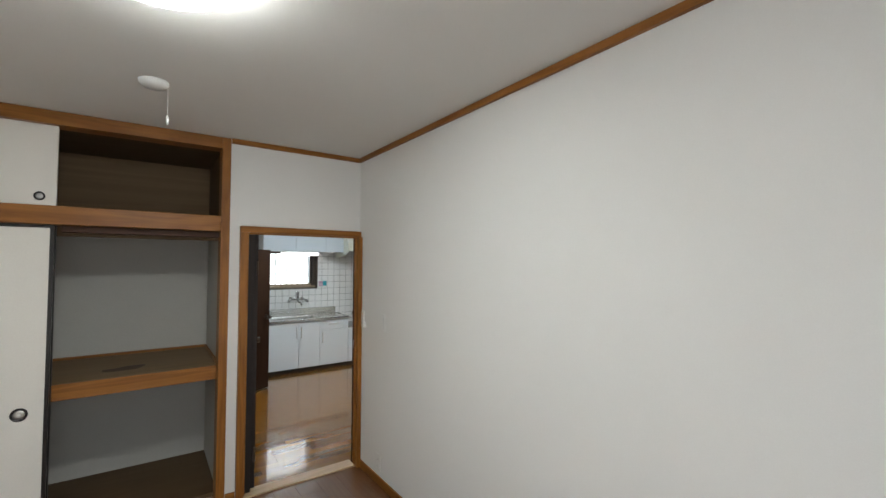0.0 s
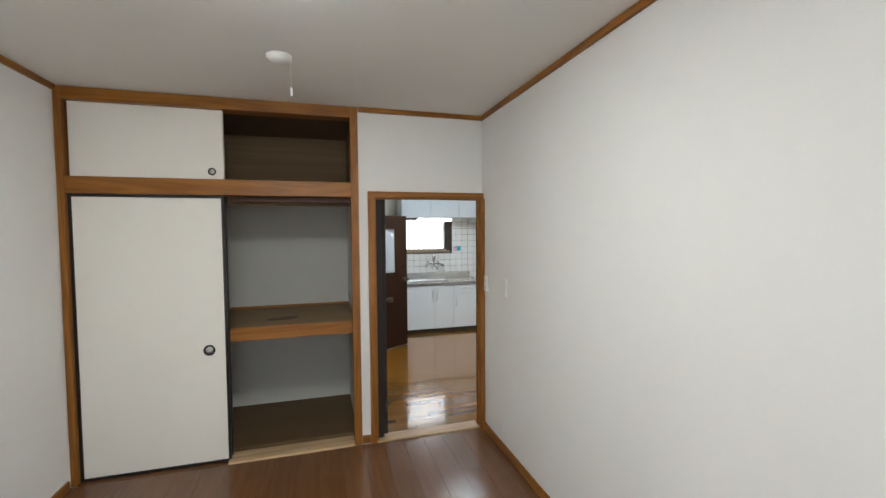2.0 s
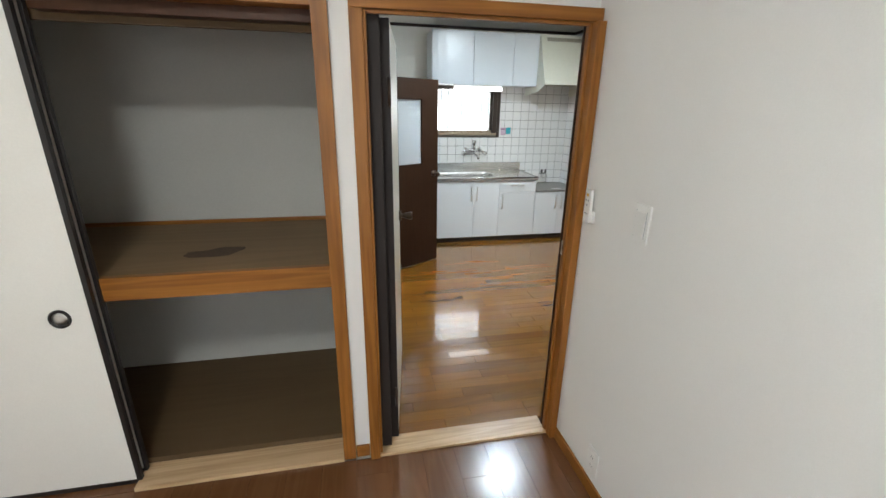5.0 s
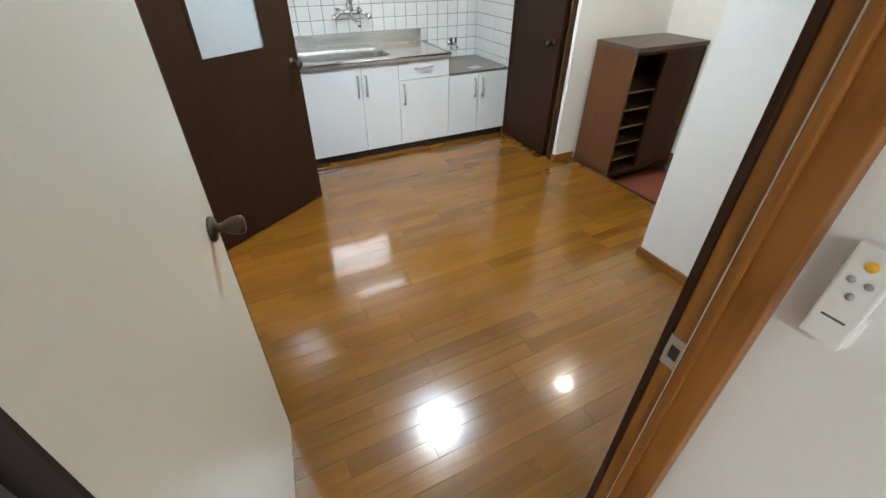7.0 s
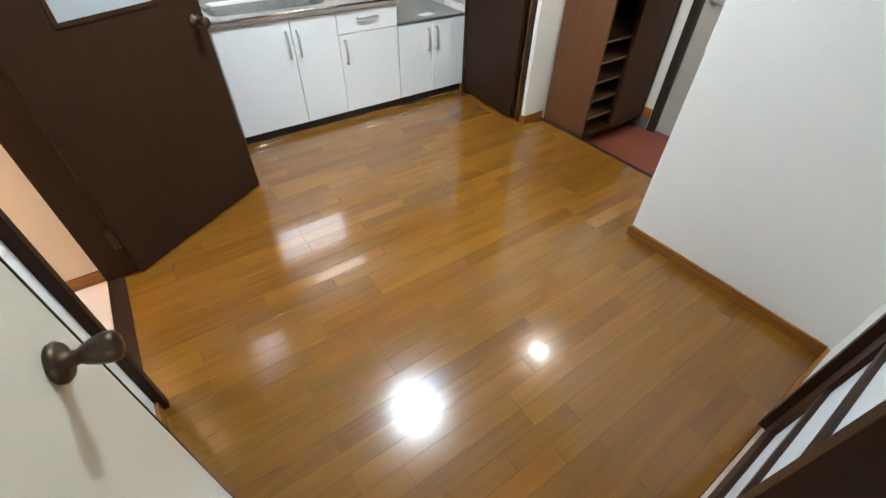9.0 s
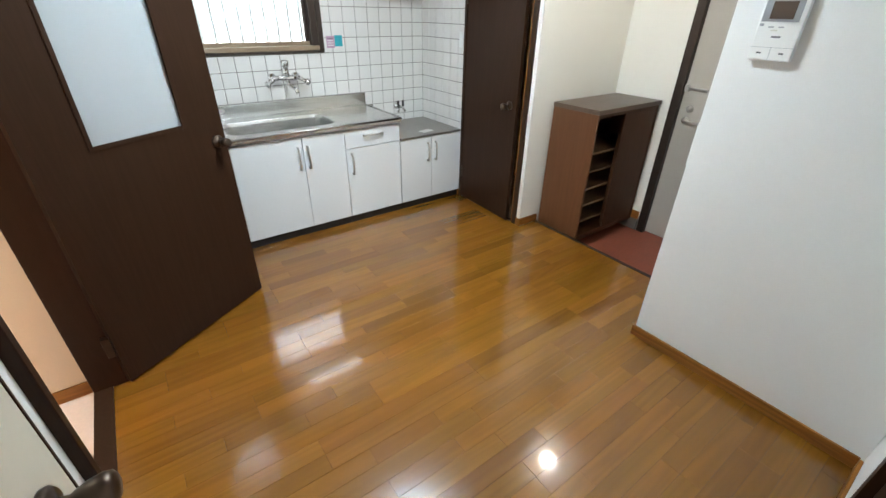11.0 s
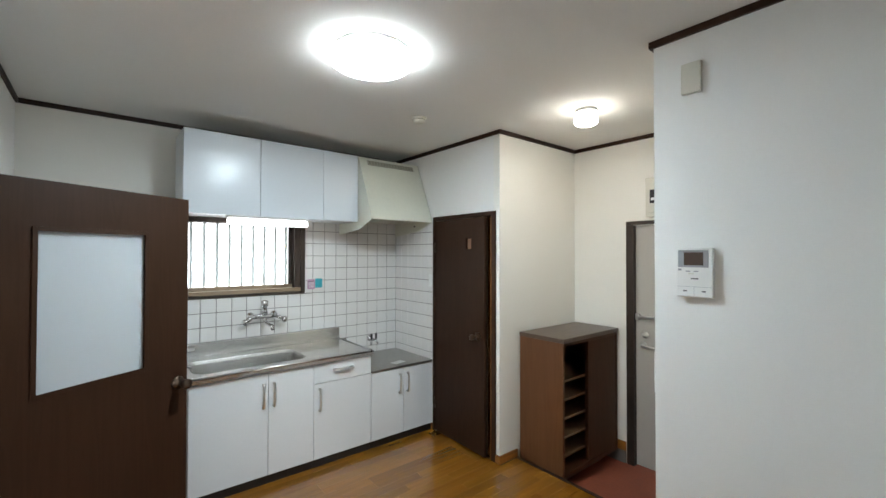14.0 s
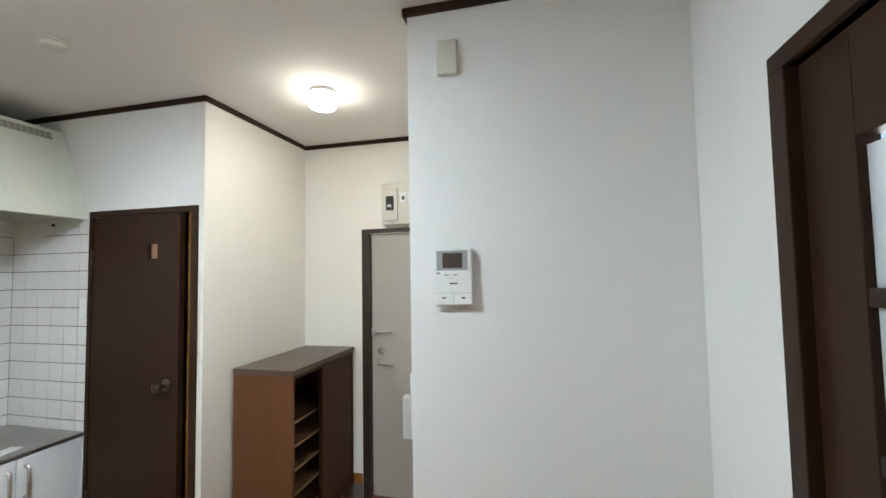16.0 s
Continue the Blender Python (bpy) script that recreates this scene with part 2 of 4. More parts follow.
def milk(name, colour, share):
    """Obscured glass: scatters light through and carries a soft gloss."""
    m, n, l, p = shader(name)
    p.inputs["Base Color"].default_value = (*colour, 1)
    p.inputs["Roughness"].default_value = 0.25
    t, mix = n.new("ShaderNodeBsdfTranslucent"), n.new("ShaderNodeMixShader")
    t.inputs["Color"].default_value = (*colour, 1)
    mix.inputs[0].default_value = share
    l.new(p.outputs[0], mix.inputs[1]), l.new(t.outputs[0], mix.inputs[2])
    l.new(mix.outputs[0], n["Material Output"].inputs[0])
    return m


BAR_PALE = milk("pale_translucent_bars", (0.74, 0.76, 0.75), 0.3)
MILK = milk("obscured_door_glass", (0.70, 0.74, 0.77), 0.5)


# ---- builders ----
def add_box(bm, x0, x1, y0, y1, z0, z1):
    vs = [bm.verts.new((x, y, z)) for x in (x0, x1) for y in (y0, y1) for z in (z0, z1)]
    for f in ((0, 1, 3, 2), (4, 6, 7, 5), (0, 4, 5, 1), (2, 3, 7, 6), (0, 2, 6, 4), (1, 5, 7, 3)):
        bm.faces.new([vs[i] for i in f])


def part(name, bm, material, parent=None, label="", bevel=0.0, smooth=False):
    """Links a bmesh as one mesh object, under a thing or a part."""
    if bevel:
        bmesh.ops.bevel(bm, geom=bm.edges[:], offset=bevel, segments=2, affect="EDGES", profile=0.6)
    bmesh.ops.recalc_face_normals(bm, faces=bm.faces[:])
    me = bpy.data.meshes.new(name)
    bm.to_mesh(me)
    bm.free()
    if smooth:
        me.polygons.foreach_set("use_smooth", [True] * len(me.polygons))
    me.materials.append(material)
    ob = new(name, me)
    ob.parent = parent
    if label:
        ob["label"] = label
    return ob


def box(name, b, material, parent=None, label="", bevel=0.002):
    bm = bmesh.new()
    add_box(bm, *b)
    return part(name, bm, material, parent, label, bevel)


def boxes(name, bs, material, parent=None, label="", bevel=0.0):
    bm = bmesh.new()
    for b in bs:
        add_box(bm, *b)
    return part(name, bm, material, parent, label, bevel)


def add_lathe(bm, profile, m=None, n=28):
    """Turns (radius, height) pairs round the z axis, closed at both ends, placed by m."""
    m = m or Matrix()
    rings = []
    for r, h in profile:
        rings.append([bm.verts.new(m @ Vector((r * math.cos(a), r * math.sin(a), h))) for a in (2 * math.pi * i / n for i in range(n))])
    for a, b in zip(rings, rings[1:]):
        for i in range(n):
            bm.faces.new((a[i], a[(i + 1) % n], b[(i + 1) % n], b[i]))
    bm.faces.new(rings[0][::-1]), bm.faces.new(rings[-1])


def lathe(name, profile, material, parent=None, m=None, label="", n=28):
    bm = bmesh.new()
    add_lathe(bm, profile, m, n)
    return part(name, bm, material, parent, label, 0, True)


def add_tube(bm, pts, r, n=12):
    """A round bar along the points."""
    pts = [Vector(p) for p in pts]
    rings, side = [], None
    for i, p in enumerate(pts):
        d = (pts[min(i + 1, len(pts) - 1)] - pts[max(i - 1, 0)]).normalized()
        side = d.orthogonal().normalized() if side is None else (side - d * side.dot(d)).normalized()
        up = d.cross(side)
        rings.append([bm.verts.new(p + r * (side * math.cos(a) + up * math.sin(a))) for a in (2 * math.pi * k / n for k in range(n))])
    for a, b in zip(rings, rings[1:]):
        for i in range(n):
            bm.faces.new((a[i], a[(i + 1) % n], b[(i + 1) % n], b[i]))
    bm.faces.new(rings[0][::-1]), bm.faces.new(rings[-1])


def tube(name, pts, r, material, parent=None, label="", n=12):
    bm = bmesh.new()
    add_tube(bm, pts, r, n)
    return part(name, bm, material, parent, label, 0, True)


def thing(name, m, label, category, group="", kind=""):
    ob = new(name)
    ob.empty_display_size = 0.1
    ob.matrix_basis = m
    return tagged(ob, label, category, group, kind)


def setting(ob, label, category):
    return tagged(ob, label, category, kind="structure")


# ---- the plan ----
BX0, BX1, BY0, BY1, BH = -1.370, 1.422, -1.30, 2.975, 2.505      # bedroom
KX0, KX1, KY0, KY1, KH = 0.58, 3.262, 3.06, 6.71, 2.468        # kitchen
EX1, WY, STEP, GZ = 4.235, 5.31, 3.455, -0.12                  # entrance wall, closet block, floor edge, lower floor
PX, PY = 2.84, 4.01                                            # partition face and end
TOP = 2.62
DY = 3.0                                                       # kitchen face of the doorway wall

# floors: sub-floors, with boards laid on them further down
bed_floor = setting(box("floor", (BX0 - 0.1, BX1 + 0.08, BY0 - 0.1, 2.95, -0.15, -0.008), JOINT, bevel=0), "glossy red-brown laminate floor of the small room", "floor")
kit_floor = setting(boxes("floor", [(KX0 - 0.09, STEP - 0.025, KY0, 5.33, -0.15, -0.008), (KX0 - 0.09, KX1 + 0.05, 5.33, KY1 + 0.1, -0.15, -0.008)], JOINT), "glossy amber parquet floor of the kitchen", "floor")
setting(box("floor", (STEP - 0.03, EX1 + 0.15, 3.8, WY + 0.05, -0.25, GZ), GENKAN, bevel=0), "worn red-brown entrance floor, one step lower", "floor")
setting(box("trim", (STEP - 0.025, STEP + 0.005, PY - 0.1, WY, GZ, 0.002), DARK_X, bevel=0.003), "dark wooden edging of the entrance step", "trim")
setting(box("floor", (-0.7, KX0 - 0.09, 3.96, 5.25, -0.15, -0.004), PINK_FLOOR, bevel=0), "pinkish sheet floor of the washroom", "floor")

# ceilings
setting(box("ceiling", (BX0 - 0.1, BX1 + 0.05, BY0 - 0.1, BY1 + 0.04, BH, TOP), CEILING, bevel=0), "off-white papered bedroom ceiling", "ceiling")
setting(box("ceiling", (KX0 - 0.1, EX1 + 0.15, BY1 + 0.04, KY1 + 0.1, KH, TOP), CEILING, bevel=0), "off-white papered kitchen ceiling", "ceiling")
setting(box("ceiling", (-0.8, KX0 - 0.1, 3.95, 5.35, 2.3, 2.4), CEILING, bevel=0), "low washroom ceiling", "ceiling")

# bedroom walls
WIN = (-0.75, 0.95, 0.5, 2.1)
setting(boxes("wall_south", [(BX0 - 0.1, WIN[0], BY0 - 0.12, BY0, -0.15, TOP), (WIN[1], BX1 + 0.1, BY0 - 0.12, BY0, -0.15, TOP), (WIN[0], WIN[1], BY0 - 0.12, BY0, -0.15, WIN[2]), (WIN[0], WIN[1], BY0 - 0.12, BY0, WIN[3], TOP)], WHITE_WALL), "plain white papered wall with a window opening", "wall")
setting(box("wall_west", (BX0 - 0.1, BX0, BY0, 3.95, -0.15, TOP), WHITE_WALL, bevel=0), "plain white papered wall", "wall")
setting(box("wall_east", (BX1, BX1 + 0.07, BY0, BY1 + 0.02, -0.15, TOP), WHITE_WALL, bevel=0), "long plain white papered wall", "wall")
DX0, DX1, DZ = 0.557, 1.384, 1.85
setting(boxes("wall_north", [(0.445, 0.53, BY1, DY, -0.15, TOP), (0.53, 1.40, BY1, DY, DZ + 0.03, TOP), (1.40, BX1, BY1, DY, -0.15, TOP)], WHITE_WALL), "white wall above and beside the doorway", "wall")
# kitchen walls
setting(boxes("wall_west_kitchen", [(KX0 - 0.1, KX0, DY, 4.36, -0.15, TOP), (KX0 - 0.1, KX0, 5.17, KY1 + 0.1, -0.15, TOP), (KX0 - 0.1, KX0, 4.36, 5.17, 1.83, TOP)], WHITE_WALL), "white papered kitchen wall with a washroom doorway", "wall")
WX0, WX1, WZ0, WZ1 = 1.44, 2.27, 1.255, 1.84
back_wall = setting(boxes("wall_back_kitchen", [(KX0, WX0, KY1, KY1 + 0.12, -0.15, TOP), (WX1, EX1, KY1, KY1 + 0.12, -0.15, TOP), (WX0, WX1, KY1, KY1 + 0.12, -0.15, WZ0), (WX0, WX1, KY1, KY1 + 0.12, WZ1, TOP)], CREAM_WALL), "kitchen wall of white square tiles round a window", "wall")
side_wall = setting(boxes("wall_east_kitchen", [(KX1, KX1 + 0.09, WY + 0.06, 5.385, -0.15, TOP), (KX1, KX1 + 0.09, 6.07, KY1, -0.15, TOP), (KX1, KX1 + 0.09, 5.385, 6.07, 1.835, TOP)], WHITE_WALL), "white wall with toilet doorway and tiled end", "wall")
setting(box("wall_toilet_side", (KX1, EX1, WY, WY + 0.06, -0.15, TOP), CREAM_WALL, bevel=0), "warm white papered wall behind the shoe cabinet", "wall")
setting(boxes("wall_entrance", [(EX1, EX1 + 0.14, 4.80, WY + 0.09, -0.25, TOP), (EX1, EX1 + 0.14, 3.8, 4.04, -0.25, TOP), (EX1, EX1 + 0.14, 4.04, 4.80, 1.77, TOP)], CREAM_WALL), "warm white entrance wall round the front door", "wall")
setting(box("wall_partition", (PX, PX + 0.1, KY0, PY, -0.15, TOP), WHITE_WALL, bevel=0.003), "white papered partition wall carrying the intercom", "wall")
setting(box("wall_entrance_side", (PX + 0.1, EX1, 3.8, 3.9, -0.25, TOP), CREAM_WALL, bevel=0), "plain warm white wall of the entrance", "wall")
D2A, D2B, D2Z = 1.565, 2.34, 1.875
setting(boxes("wall_south_kitchen", [(BX1 + 0.07, D2A, DY - 0.04, DY, -0.15, TOP), (BX1, BX1 + 0.07, BY1 + 0.02, DY, -0.15, TOP), (D2B, PX + 0.1, KY0 - 0.05, KY0, -0.15, TOP), (D2A, D2B, KY0 - 0.05, KY0, D2Z, TOP)], WHITE_WALL), "white wall round a glazed door", "wall")
setting(box("wall_room_beyond", (1.52, 2.95, 1.9, 1.98, -0.15, TOP), WHITE_WALL, bevel=0), "plain wall of the closed room behind the glazed door", "wall")
# The opening is added to let light reach the panes.
setting(boxes("wall_room_side", [(2.85, 2.95, 1.98, KY0 - 0.05, -0.15, 0.5), (2.85, 2.95, 1.98, KY0 - 0.05, 2.1, TOP), (2.85, 2.95, 1.98, 2.15, 0.5, 2.1), (2.85, 2.95, 2.9, KY0 - 0.05, 0.5, 2.1)], WHITE_WALL), "unseen wall with an opening added to let light in", "wall")
setting(box("ceiling", (BX1 + 0.07, 2.95, 1.9, KY0 - 0.05, 2.5, TOP), CEILING, bevel=0), "plain ceiling of the closed room", "ceiling")
setting(box("floor", (BX1 + 0.08, 2.95, 1.9, KY0, -0.15, -0.004), PINK_FLOOR, bevel=0), "pale floor of the closed room", "floor")
setting(boxes("wall_toilet", [(4.1, 4.2, WY + 0.06, KY1, -0.15, TOP)], PEACH), "peach wall inside the toilet", "wall")
setting(box("floor", (KX1 + 0.05, 4.1, 5.33, KY1, -0.15, -0.006), PINK_FLOOR, bevel=0), "pinkish toilet floor", "floor")
# washroom
setting(boxes("wall_washroom", [(-0.8, KX0 - 0.1, 5.19, 5.29, -0.15, 2.4), (-0.8, -0.7, 4.0, 5.19, -0.15, 2.4), (-0.8, KX0 - 0.1, 3.95, 4.0, -0.15, 2.4)], PEACH), "peach papered washroom walls", "wall")
setting(box("baseboard", (-0.1, KX0 - 0.1, 5.178, 5.19, -0.004, 0.06), ORANGE_X), "orange-brown washroom baseboard", "baseboard")
wd = setting(thing("door_washroom_inner", pose(-0.25, 5.16, 0), "dark framed inner door standing beside a peach wall", "door"), "dark framed inner washroom door", "door")
boxes("door_frame", [(-0.12, 0.12, -0.02, 0.03, 0, 1.85), (-0.42, -0.38, -0.02, 0.03, 0, 1.85), (-0.38, -0.12, -0.02, 0.03, 1.80, 1.85)], DARK, wd, bevel=0.003)
box("door_panel", (-0.38, -0.12, -0.01, 0.02, 0.02, 1.80), ORANGE, wd)

# trims: ceiling edges and baseboards
TH = 0.035
for b, mt in (((BX1 - 0.02, BX1, BY0, BY1 - 0.02, BH - TH, BH), ORANGE_Y), ((BX0, BX0 + 0.02, BY0, BY1 - 0.02, BH - TH, BH), ORANGE_Y),
              ((0.45, BX1, BY1 - 0.02, BY1, BH - TH, BH), ORANGE_X), ((BX0, BX1, BY0, BY0 + 0.02, BH - TH, BH), ORANGE_X)):
    setting(box("trim", b, mt), "orange-brown timber ceiling trim", "trim")
for b, mt in (((KX0, KX0 + 0.015, DY, KY1, KH - 0.03, KH), DARK), ((KX0 + 0.015, KX1 - 0.015, KY1 - 0.015, KY1, KH - 0.03, KH), DARK_X),
              ((KX1 - 0.015, KX1, WY - 0.015, KY1 - 0.015, KH - 0.03, KH), DARK), ((KX1, EX1 - 0.015, WY - 0.015, WY, KH - 0.03, KH), DARK_X),
              ((EX1 - 0.015, EX1, 3.9, WY, KH - 0.03, KH), DARK), ((PX - 0.015, PX, KY0, PY + 0.015, KH - 0.03, KH), DARK),
              ((PX, PX + 0.1, PY, PY + 0.015, KH - 0.03, KH), DARK_X), ((D2A, PX - 0.015, KY0, KY0 + 0.015, KH - 0.03, KH), DARK_X), ((KX0 + 0.015, D2A, DY, DY + 0.015, KH - 0.03, KH), DARK_X)):
    setting(box("trim", b, mt), "dark brown ceiling trim", "trim")
for b, mt in (((BX1 - 0.012, BX1, BY0, BY1 - 0.015, 0, 0.06), ORANGE_Y), ((BX0, BX0 + 0.012, BY0, BY1 - 0.05, 0, 0.06), ORANGE_Y),
              ((0.449, 0.510, BY1 - 0.012, BY1, 0, 0.06), ORANGE_X), ((BX0, BX1, BY0, BY0 + 0.012, 0, 0.06), ORANGE_X),
              ((KX0, KX0 + 0.012, KY0 + 0.03, 4.33, 0, 0.06), ORANGE_Y), ((PX - 0.012, PX, KY0 + 0.012, PY + 0.012, 0, 0.06), ORANGE_Y),
              ((D2B + 0.045, PX - 0.012, KY0, KY0 + 0.012, 0, 0.06), ORANGE_X), ((PX, PX + 0.1, PY, PY + 0.012, 0, 0.06), ORANGE_X),
              ((KX1 - 0.012, KX1, WY - 0.012, 5.345, 0, 0.06), ORANGE_Y), ((KX1, STEP, WY - 0.012, WY, 0, 0.06), ORANGE_X),
              ((KX1 - 0.012, KX1, 6.10, 6.13, 0, 0.06), ORANGE_Y), ((EX1 - 0.012, EX1, 4.845, WY, GZ + 0.1, GZ + 0.17), ORANGE_Y)):
    setting(box("baseboard", b, mt, bevel=0.003), "orange-brown timber baseboard", "baseboard")

# ---- bedroom doorway, closet ----
fr = setting(thing("door_frame_bedroom", pose(0.975, 2.985, 0), "orange-brown timber door frame", "door frame"), "orange-brown timber door frame with dark kitchen side", "door frame")
CX = 0.975
for nm, b, mt in (("jamb", (0.512 - CX, DX0 - CX, -0.05, 0.012, 0, DZ), ORANGE), ("jamb", (DX1 - CX, 1.418 - CX, -0.076, 0.012, 0, DZ), ORANGE),
                  ("head", (0.512 - CX, 1.418 - CX, -0.05, 0.012, DZ, DZ + 0.045), ORANGE_X),
                  ("door_stop", (DX1 - 0.012 - CX, DX1 - CX, -0.036, -0.0195, 0.02, DZ), ORANGE), ("door_stop", (DX0 - CX, DX0 + 0.012 - CX, -0.036, -0.0195, 0.02, DZ), ORANGE),
                  ("door_stop", (DX0 + 0.012 - CX, DX1 - 0.012 - CX, -0.036, -0.0195, DZ - 0.012, DZ), ORANGE_X),
                  ("casing", (0.512 - CX, DX0 + 0.058 - CX, 0.012, 0.026, 0, DZ + 0.045), MATTE_DARK), ("casing", (DX1 - 0.004 - CX, 1.418 - CX, 0.012, 0.026, 0, DZ + 0.045), DARK),
                  ("casing", (DX0 + 0.058 - CX, DX1 - 0.004 - CX, 0.012, 0.026, DZ - 0.004, DZ + 0.045), DARK_X)):
    box(nm, b, mt, fr, bevel=0.003)
box("jamb_liner", (DX0 + 0.0003 - CX, DX0 + 0.003 - CX, -0.019, 0.0115, 0.012, DZ), MATTE_DARK, fr, "matte dark liner", 0)
box("seal_strip", (DX1 - 0.0025 - CX, DX1 + 0.0 - CX, -0.0190, -0.0145, 0.02, DZ), PAPER, fr, "thin pale seal strip", 0)
bm = bmesh.new()
for b in ((-0.002, 0.0, -0.016, 0.018, -0.032, -0.014), (-0.002, 0, -0.016, 0.018, 0.014, 0.032), (-0.002, 0, -0.016, -0.007, -0.014, 0.014), (-0.002, 0, 0.009, 0.026, -0.014, 0.014)):
    add_box(bm, DX1 + b[0] - CX, DX1 + b[1] - CX, -0.004 + b[2], -0.004 + b[3], 0.972 + b[4], 0.972 + b[5])
strike = part("strike_plate", bm, NICKEL, fr, "satin metal strike plate")
box("latch_hole", (DX1 - 0.0008 - CX, DX1 - 0.0002 - CX, -0.011, 0.005, 0.958, 0.986), BLACK, strike, bevel=0)
setting(box("threshold", (DX0, DX1, 2.945, 3.062, -0.02, 0.012), THRESH, bevel=0.003), "pale timber threshold between the two floors", "threshold")


def knob(parent, y, z, x, side, material=BRONZE):
    """A turned door knob: rose, neck and grip standing out of a face."""
    m = Matrix.Translation((x, y, z)) @ Matrix.Rotation(radians(90 * side), 4, "Y")
    k = lathe("door_knob", [(0.0, 0.0), (0.030, 0.0), (0.031, 0.006), (0.026, 0.012), (0.012, 0.014), (0.011, 0.028), (0.015, 0.034), (0.020, 0.046), (0.0235, 0.062), (0.022, 0.072), (0.016, 0.076), (0.0, 0.076)], material, parent, m, "dark bronze knob")
    return k


# the cream door of the bedroom, swung into the kitchen
ang = math.degrees(math.atan2(0.13, 1.0))
bd = setting(thing("door_bedroom", pose(0.653, 3.048, 0, 0, 0, -ang), "open cream laminate bedroom door with a bronze knob", "door"), "open cream laminate bedroom door with a bronze knob", "door")
box("door_leaf", (-0.034, -0.002, 0, 0.768, 0.012, 1.845), CREAM_DOOR, bd, bevel=0.002)
box("edge_band", (-0.035, -0.001, -0.003, 0.004, 0.012, 1.845), MATTE_DARK, bd, bevel=0)
box("edge_band", (-0.035, -0.001, 0.7685, 0.772, 0.012, 1.845), DARK, bd, bevel=0)
box("kitchen_face", (-0.038, -0.0345, 0.0, 0.768, 0.012, 1.845), DARK, bd, "dark brown veneer face")
knob(bd, 0.692, 0.955, -0.002, 1), knob(bd, 0.692, 0.955, -0.038, -1)
for z in (0.25, 1.6):
    tube("hinge", [(-0.006, -0.008, z - 0.05), (-0.006, -0.008, z + 0.05)], 0.007, BRONZE, bd)

# closet carcass
CB = 3.87
cl = setting(thing("closet", pose(-0.476, 2.992, 0), "built-in closet with timber frame", "closet"), "built-in closet with orange-brown timber frame, half open", "closet")
o = -0.45


def cbox(nm, x0, x1, y0, y1, z0, z1, mt, lab="", bev=0.002):
    return box(nm, (x0 - o, x1 - o, y0 - 3.0, y1 - 3.0, z0, z1), mt, cl, lab, bev)


cbox("post", 0.418, 0.472, 2.965, 3.09, 0, BH - 0.003, ORANGE)
cbox("post", -1.343, -1.308, 2.965, 3.09, 0, BH - 0.003, ORANGE)
cbox("beam", -1.308, 0.418, 2.968, 3.09, 1.852, 1.958, ORANGE_X, "orange-brown beam with knots", 0.004)
cbox("top_rail", -1.308, 0.418, 2.968, 3.09, 2.425, BH - 0.003, ORANGE_X)
cbox("sill", -0.44, 0.418, 2.955, 3.09, -0.005, 0.018, THRESH)
cbox("track", -1.308, -0.44, 2.960, 3.09, -0.005, 0.002, BED_FLOOR)
cbox("upper_track", -0.40, 0.418, 3.03, 3.0895, 1.812, 1.8515, SHOE_FRONT, "dark red-brown upper track")
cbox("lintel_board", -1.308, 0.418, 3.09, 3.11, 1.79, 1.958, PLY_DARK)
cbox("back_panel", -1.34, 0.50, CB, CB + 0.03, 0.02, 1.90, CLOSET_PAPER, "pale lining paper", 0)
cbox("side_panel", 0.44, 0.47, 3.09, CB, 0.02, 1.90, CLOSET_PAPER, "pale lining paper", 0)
cbox("upper_back_panel", -1.34, 0.50, CB, CB + 0.03, 1.90, TOP, PLY, "raw plywood", 0)
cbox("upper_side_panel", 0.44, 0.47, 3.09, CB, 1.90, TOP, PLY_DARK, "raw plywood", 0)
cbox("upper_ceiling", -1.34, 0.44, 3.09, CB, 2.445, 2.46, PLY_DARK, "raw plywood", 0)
cbox("upper_floor", -1.34, 0.44, 3.11, CB, 1.90, 1.93, PLY, "raw plywood", 0)
cbox("shelf", -1.34, 0.44, 3.09, CB, 0.900, 0.920, PLY, "stained plywood shelf", 0)
cbox("shelf_edge", -1.308, 0.418, 3.06, 3.09, 0.828, 0.922, ORANGE_X, "orange-brown front rail")
cbox("shelf_lath", -1.34, 0.44, CB - 0.015, CB,  0.920, 0.940, ORANGE_X)
cbox("shelf_lath", 0.425, 0.44, 3.09, CB - 0.015,  0.920, 0.940, ORANGE_Y)
cbox("closet_floor", -1.34, 0.44, 3.09, CB, -0.02, 0.045, PLY_DARK, "dark plywood floor", 0)
bm = bmesh.new()
ring = []
for i in range(22):
    a = 2 * math.pi * i / 22
    r = 0.8 + 0.35 * noise.noise(Vector((math.cos(a) * 1.4, math.sin(a) * 1.4, 3.0)))
    ring.append(bm.verts.new((-0.10 - o + 0.16 * r * math.cos(a), 0.33 + 0.075 * r * math.sin(a) + 0.03 * math.cos(a), 0.9205)))
bm.faces.new(ring)
part("stain", bm, surface("dark_water_stain", (0.085, 0.05, 0.028), 0.8, scale=60, vary=0.3), cl, "dark stain on the shelf board")
setting(box("wall_closet_end", (0.475, 0.5, DY, 3.95, -0.15, TOP), WHITE_WALL, bevel=0), "plain wall behind the closet", "wall")


